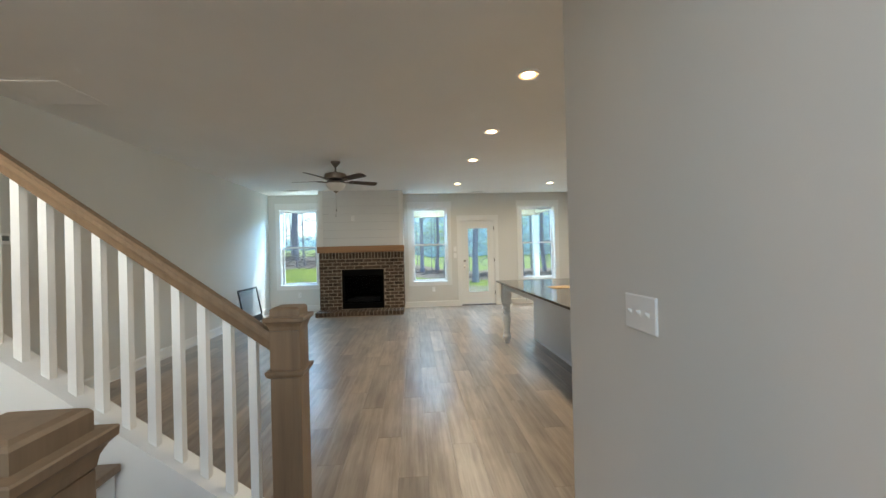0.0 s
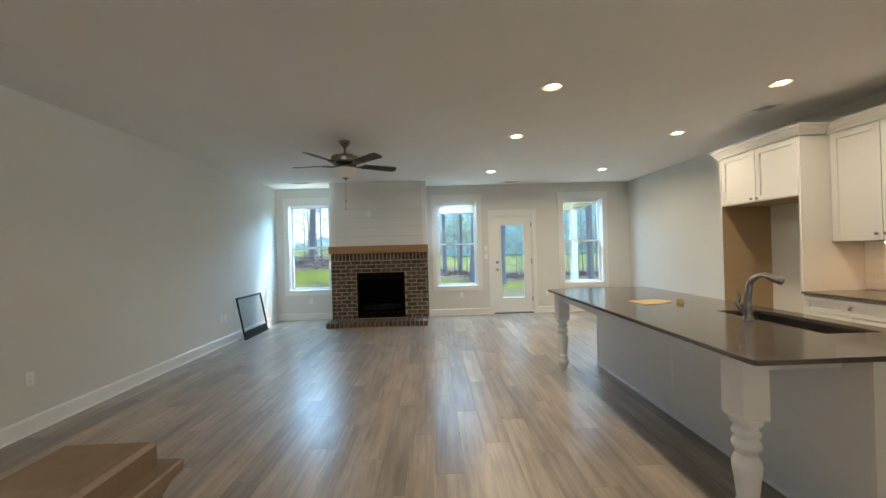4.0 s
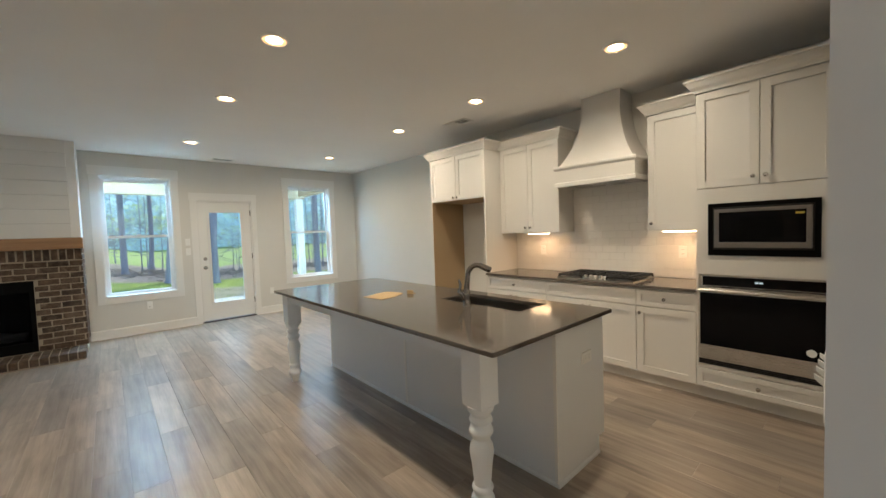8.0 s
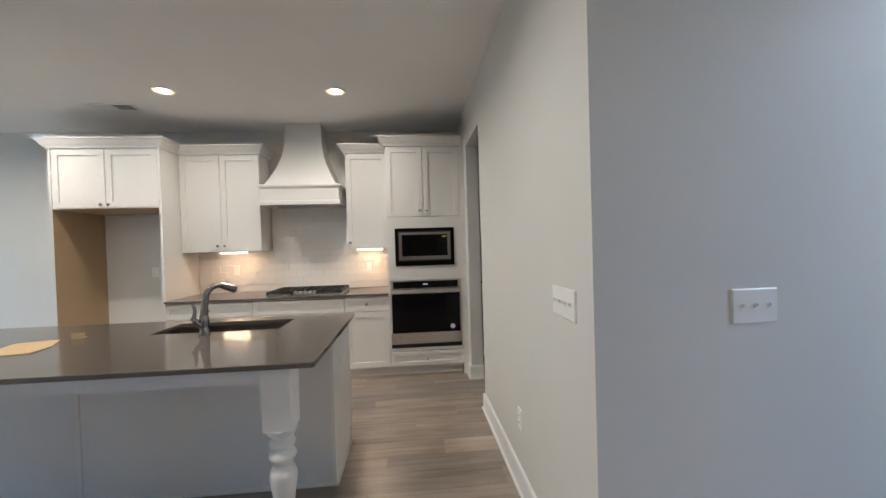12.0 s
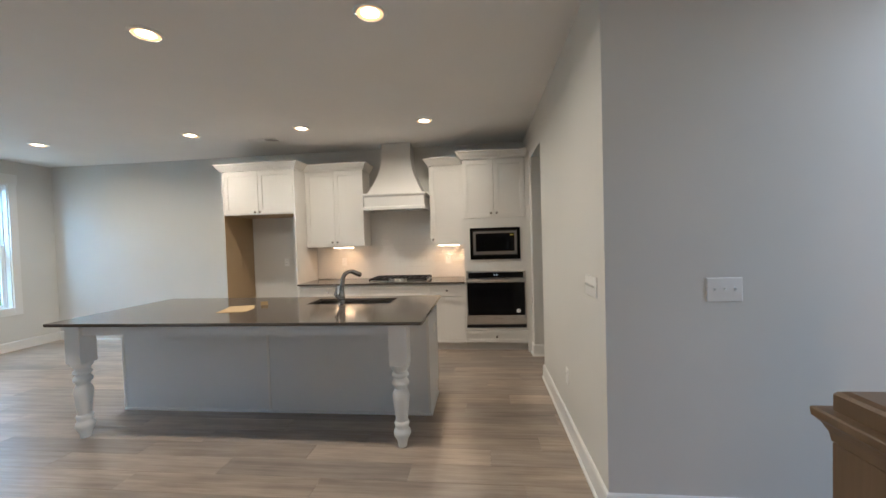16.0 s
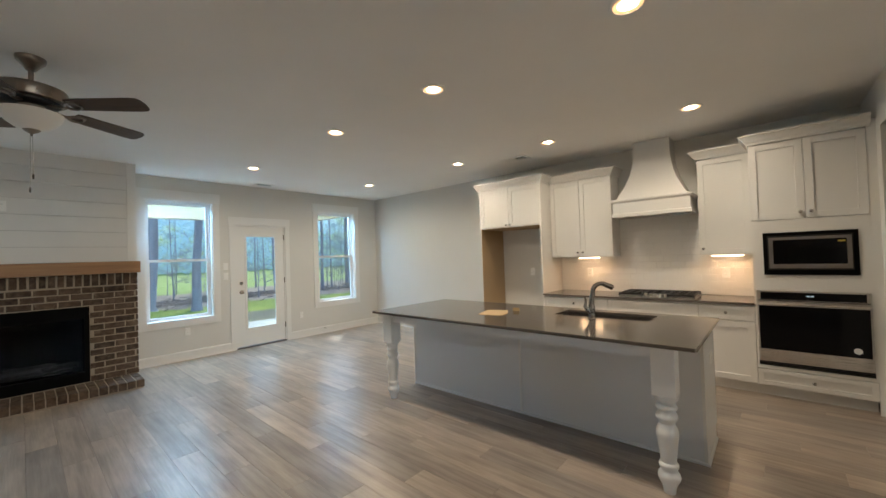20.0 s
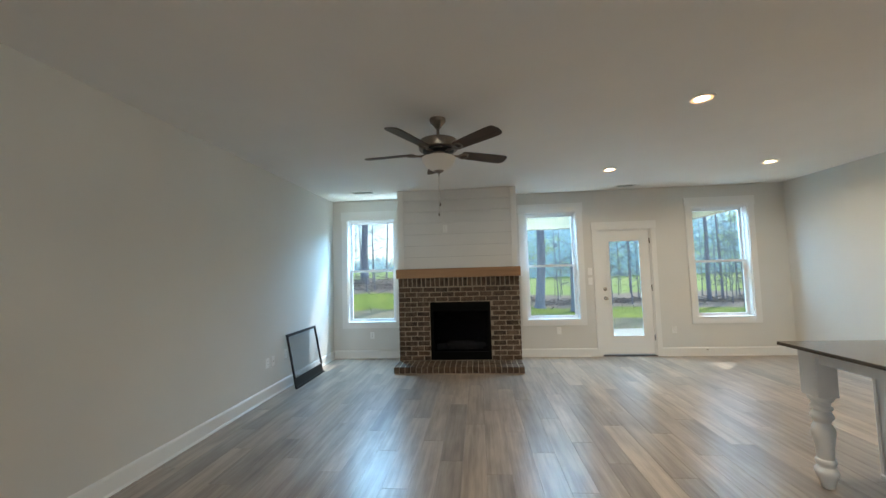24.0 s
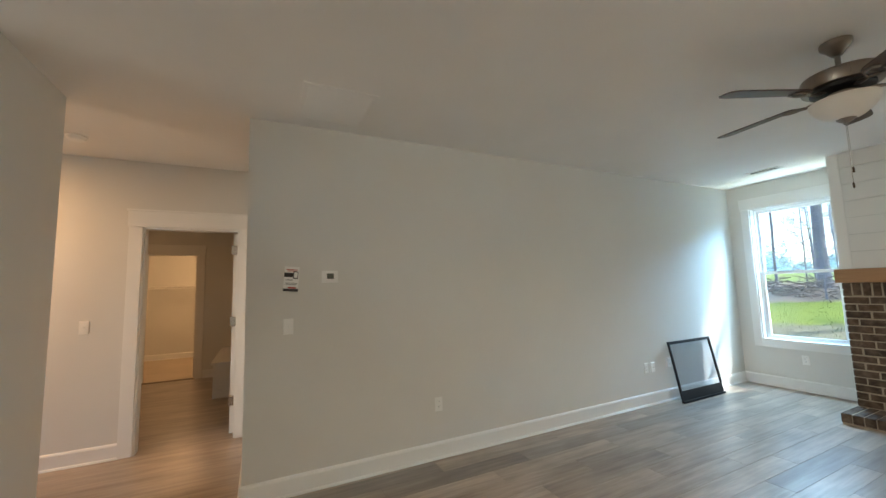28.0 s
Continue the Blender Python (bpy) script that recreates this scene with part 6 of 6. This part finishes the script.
for k in range(420):
    x, y = rnd.uniform(-12, 24), rnd.uniform(12.5, 22)
    leaf_cloud(us, rnd, (x, y, ground_z(x, y) + rnd.uniform(0.3, 3.4) * (1.0 if x > 2 else 0.35)), 0.6, 18, 0.04, 0.9)
tagged(part("understory_leaves", us, LEAF, None), "sparse pale green spring understory", "foliage", "", "stuff")
# feathery boughs of the pines and young trees behind the lawn
for nm, mt, count, z0, z1, size, note in (("pine_boughs", NEEDLE, 85, 3.0, 9.5, 0.07, "feathery blue-green pine boughs behind the lawn"), ("young_leaves", LEAF, 150, 1.8, 6.5, 0.06, "bright yellow-green new leaves behind the lawn")):
    bo = B()
    for k in range(count):
        x, y = rnd.uniform(3.0, 30.0), rnd.uniform(14.5, 25.0)
        c_ = Vector((x, y, rnd.uniform(z0, z1)))
        d1 = Vector((rnd.uniform(-1, 1), rnd.uniform(-1, 1), rnd.uniform(-0.3, 0.3)))
        for j in range(4):
            leaf_cloud(bo, rnd, c_ + d1 * 0.4 * j, 0.22, 14, size, 0.35)
    tagged(part(nm, bo, mt, None), note, "foliage", "", "stuff")
# far woods, their haze put into leaf colour and emission
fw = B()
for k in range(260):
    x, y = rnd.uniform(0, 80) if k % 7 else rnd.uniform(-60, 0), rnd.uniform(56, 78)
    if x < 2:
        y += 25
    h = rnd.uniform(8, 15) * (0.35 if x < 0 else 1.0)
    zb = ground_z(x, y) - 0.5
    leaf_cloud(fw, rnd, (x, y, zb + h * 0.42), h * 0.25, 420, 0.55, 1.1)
tagged(part("far_woods", fw, HAZE, None), "blue-green woods beyond the field, haze painted in as glow", "woods", "", "stuff")

# ---- pieces: planks, bricks, tiles ----
def piece_mesh(name, w, d, h, mat, bevel=0.0012):
    """A bevelled-top block, w x d x h, centred in plan with its top at z 0."""
    bm = B()
    a, b_ = w / 2, d / 2
    lev = [(a, b_, -h), (a, b_, -bevel), (a - bevel, b_ - bevel, 0.0)]
    rings = [[bm.verts.new(p) for p in ((-x, -y, z), (x, -y, z), (x, y, z), (-x, y, z))] for x, y, z in lev]
    for r0, r1 in zip(rings, rings[1:]):
        for k in range(4):
            bm.faces.new((r0[k], r0[(k + 1) % 4], r1[(k + 1) % 4], r1[k]))
    bm.faces.new(rings[-1])
    bm.faces.new(rings[0][::-1])
    return finish(bm, name, mat)


def piece(name, me, parent, m):
    ob = new(name, me)
    ob.parent = parent
    ob.matrix_local = m
    return ob


PW, PL = 0.178, 1.22
rnd = random.Random(11)
plank_meshes = {}


def plank_me(ln):
    key = round(ln, 3)
    if key not in plank_meshes:
        plank_meshes[key] = piece_mesh("plank", PW - 0.0006, key - 0.0006, 0.006, PLANK)
    return plank_meshes[key]


far = B()
count = 0
i = 0
x = 0.004
rows_ = []
while x < XR:
    rows_.append(x)
    x += PW
x = 0.004 - PW
while x > XH - 3.5:
    rows_.append(x)
    x -= PW
STAG = (0.0, 0.71, 0.33, 1.02, 0.52, 0.18, 0.87)
for r_i, x in enumerate(rows_):
    y = 0.02 + STAG[r_i % 7]
    top = 0.02 if x > XW - PW else -5.0
    bottom = YE
    while y > bottom:
        y1, y0 = min(y, top), max(y - PL, bottom)
        if y1 - y0 > 0.02:
            near = x > -0.05 and y1 > -9.3 and x < 5.4 or x > 5.3 and y1 > -7.7 and y1 < -0.2
            wid = PW
            if near:
                piece("plank", plank_me(y1 - y0), floor, pose(x + PW / 2, (y0 + y1) / 2, 0))
                count += 1
            else:
                box(far, x + 0.0003, y0 + 0.0003, -0.006, x + PW - 0.0003, y1 - 0.0003, 0.0)
        y -= PL
rest = part("planks_beyond", far, PLANK, floor)
rest["kind"] = "stuff"

# bricks of the surround
BR_L, BR_H, JT = 0.181, 0.0625, 0.0115
COURSE = 0.0741
brick_meshes = {}


def brick_me(w, h, deep):
    key = (round(w, 3), round(h, 3), round(deep, 3))
    if key not in brick_meshes:
        me = piece_mesh("brick", w, h, deep, BRICK, 0.004)
        brick_meshes[key] = me
    return brick_meshes[key]


FRONT = pose(0, 0, 0, 90)      # the block's top turned to face -y
brk = random.Random(5)
ox_ = 2.175


def front_brick(x0, x1, z0, z1):
    """One brick of the front face, between fireplace-local x0 and x1."""
    if x1 - x0 < 0.025 or z1 - z0 < 0.02:
        return
    y = FB + brk.uniform(-0.004, 0.003)
    wear, chip = brk.choice((0.0, 0.003, 0.007)), brk.choice((0.0, 0.0, 0.004))
    piece("brick", brick_me(x1 - x0 - wear, z1 - z0 - chip, 0.03), fp, pose((x0 + x1) / 2, y, (z0 + z1) / 2 + brk.uniform(-0.0015, 0.0015), 90, 0, 0) @ pose(0, 0, 0, brk.uniform(-0.6, 0.6), brk.uniform(-0.6, 0.6), brk.uniform(-0.9, 0.9)))


fx0, fx1 = FX0 - ox_, FX1 - ox_
b0, b1, c0, c1 = 1.735 - ox_, 2.655 - ox_, 0.112, 0.985
for r in range(15):
    z0 = 0.107 + r * COURSE
    z1 = z0 + BR_H
    x = fx0 - (0.096 if r % 2 else 0.0)
    while x < fx1 - 0.01:
        x0, x1 = max(x, fx0), min(x + BR_L, fx1)
        x += BR_L + JT
        if z0 < c1 - 0.01 and z1 > c0:
            if x0 < b0:
                front_brick(x0, min(x1, b0 - 0.004), z0, z1)
            if x1 > b1:
                front_brick(max(x0, b1 + 0.004), x1, z0, z1)
        else:
            front_brick(x0, x1, z0, z1)
nsold = 26
for k in range(nsold):
    sw_ = (fx1 - fx0) / nsold
    front_brick(fx0 + k * sw_ + 0.0065, fx0 + (k + 1) * sw_ - 0.0065, 1.224, 1.356)
# returns at both sides
for sx, turn in ((FX0 - ox_, -90), (FX1 - ox_, 90)):
    for r in range(17):
        z0 = 0.107 + r * COURSE
        y = -0.655 if r % 2 else -0.553
        spans = ([(-0.655, -0.56)] if r % 2 == 0 else []) + [(y + 0.0 + k * 0.1925, y + k * 0.1925 + BR_L) for k in range(3)]
        for y0, y1 in spans:
            y1 = min(y1, -0.004)
            if y1 - y0 > 0.03 and z0 + BR_H < 1.36:
                out = sx - 0.002 if turn < 0 else sx + 0.002
                piece("brick", brick_me(y1 - y0, BR_H, 0.02), fp, pose(out, (y0 + y1) / 2, z0 + BR_H / 2, 0, 0, turn) @ FRONT)
# hearth rowlocks in two rows
nh = 23
for row, (ya, yb) in enumerate(((-0.195, -0.005), (0.005, 0.202))):
    for k in range(nh):
        w_ = 1.85 / nh
        x0, x1 = -0.925 + k * w_ + 0.005, -0.925 + (k + 1) * w_ - 0.005
        piece("brick", brick_me(x1 - x0, yb - ya, 0.085), hearth, pose((x0 + x1) / 2 + brk.uniform(-0.001, 0.001), (ya + yb) / 2, 0.104 + brk.uniform(-0.002, 0.002)))

# backsplash tiles
TILE, tnt, tb = material("glossy_white_tile", 0.24, 0.0, (0.80, 0.78, 0.74))
bump(tnt, tb, noise_tex(tnt, coords(tnt), 9.0, 2), 0.25, 0.004)
GROUT = paint("pale_grout", (0.74, 0.72, 0.68), 0.9, 300, 0.0005, 0.08)
bs = tagged(new("backsplash"), "glossy white subway tile backsplash in running bond", "backsplash", "", "structure")
bm = B()
box(bm, XR - 0.006, -6.533, 0.888, XR - 0.0005, -4.350, 1.357)
part("grout_bed", bm, GROUT, bs)
bm = B()
box(bm, XR - 0.006, -6.080, 1.357, XR - 0.0005, -5.172, 1.85)
part("grout_bed", bm, GROUT, bs)
tile_meshes = {}
TW, TH = 0.1524, 0.0762
for r in range(13):
    z0 = 0.890 + r * (TH + 0.002)
    lim0, lim1 = (-6.531, -4.352) if r < 6 else (-6.078, -5.174)
    z1 = min(z0 + TH, 1.356 if r < 6 else 1.845)
    y = lim1 + (0.077 if r % 2 else 0.0)
    while y > lim0:
        ya, yb = max(y - TW, lim0), min(y, lim1)
        y -= TW + 0.002
        if yb - ya > 0.012 and z1 - z0 > 0.01:
            key = (round(yb - ya, 3), round(z1 - z0, 3))
            if key not in tile_meshes:
                tile_meshes[key] = piece_mesh("tile", key[0], key[1], 0.006, TILE, 0.0015)
            piece("tile", tile_meshes[key], bs, pose(XR - 0.0085, (ya + yb) / 2, (z0 + z1) / 2, 0, 0, -90) @ FRONT)
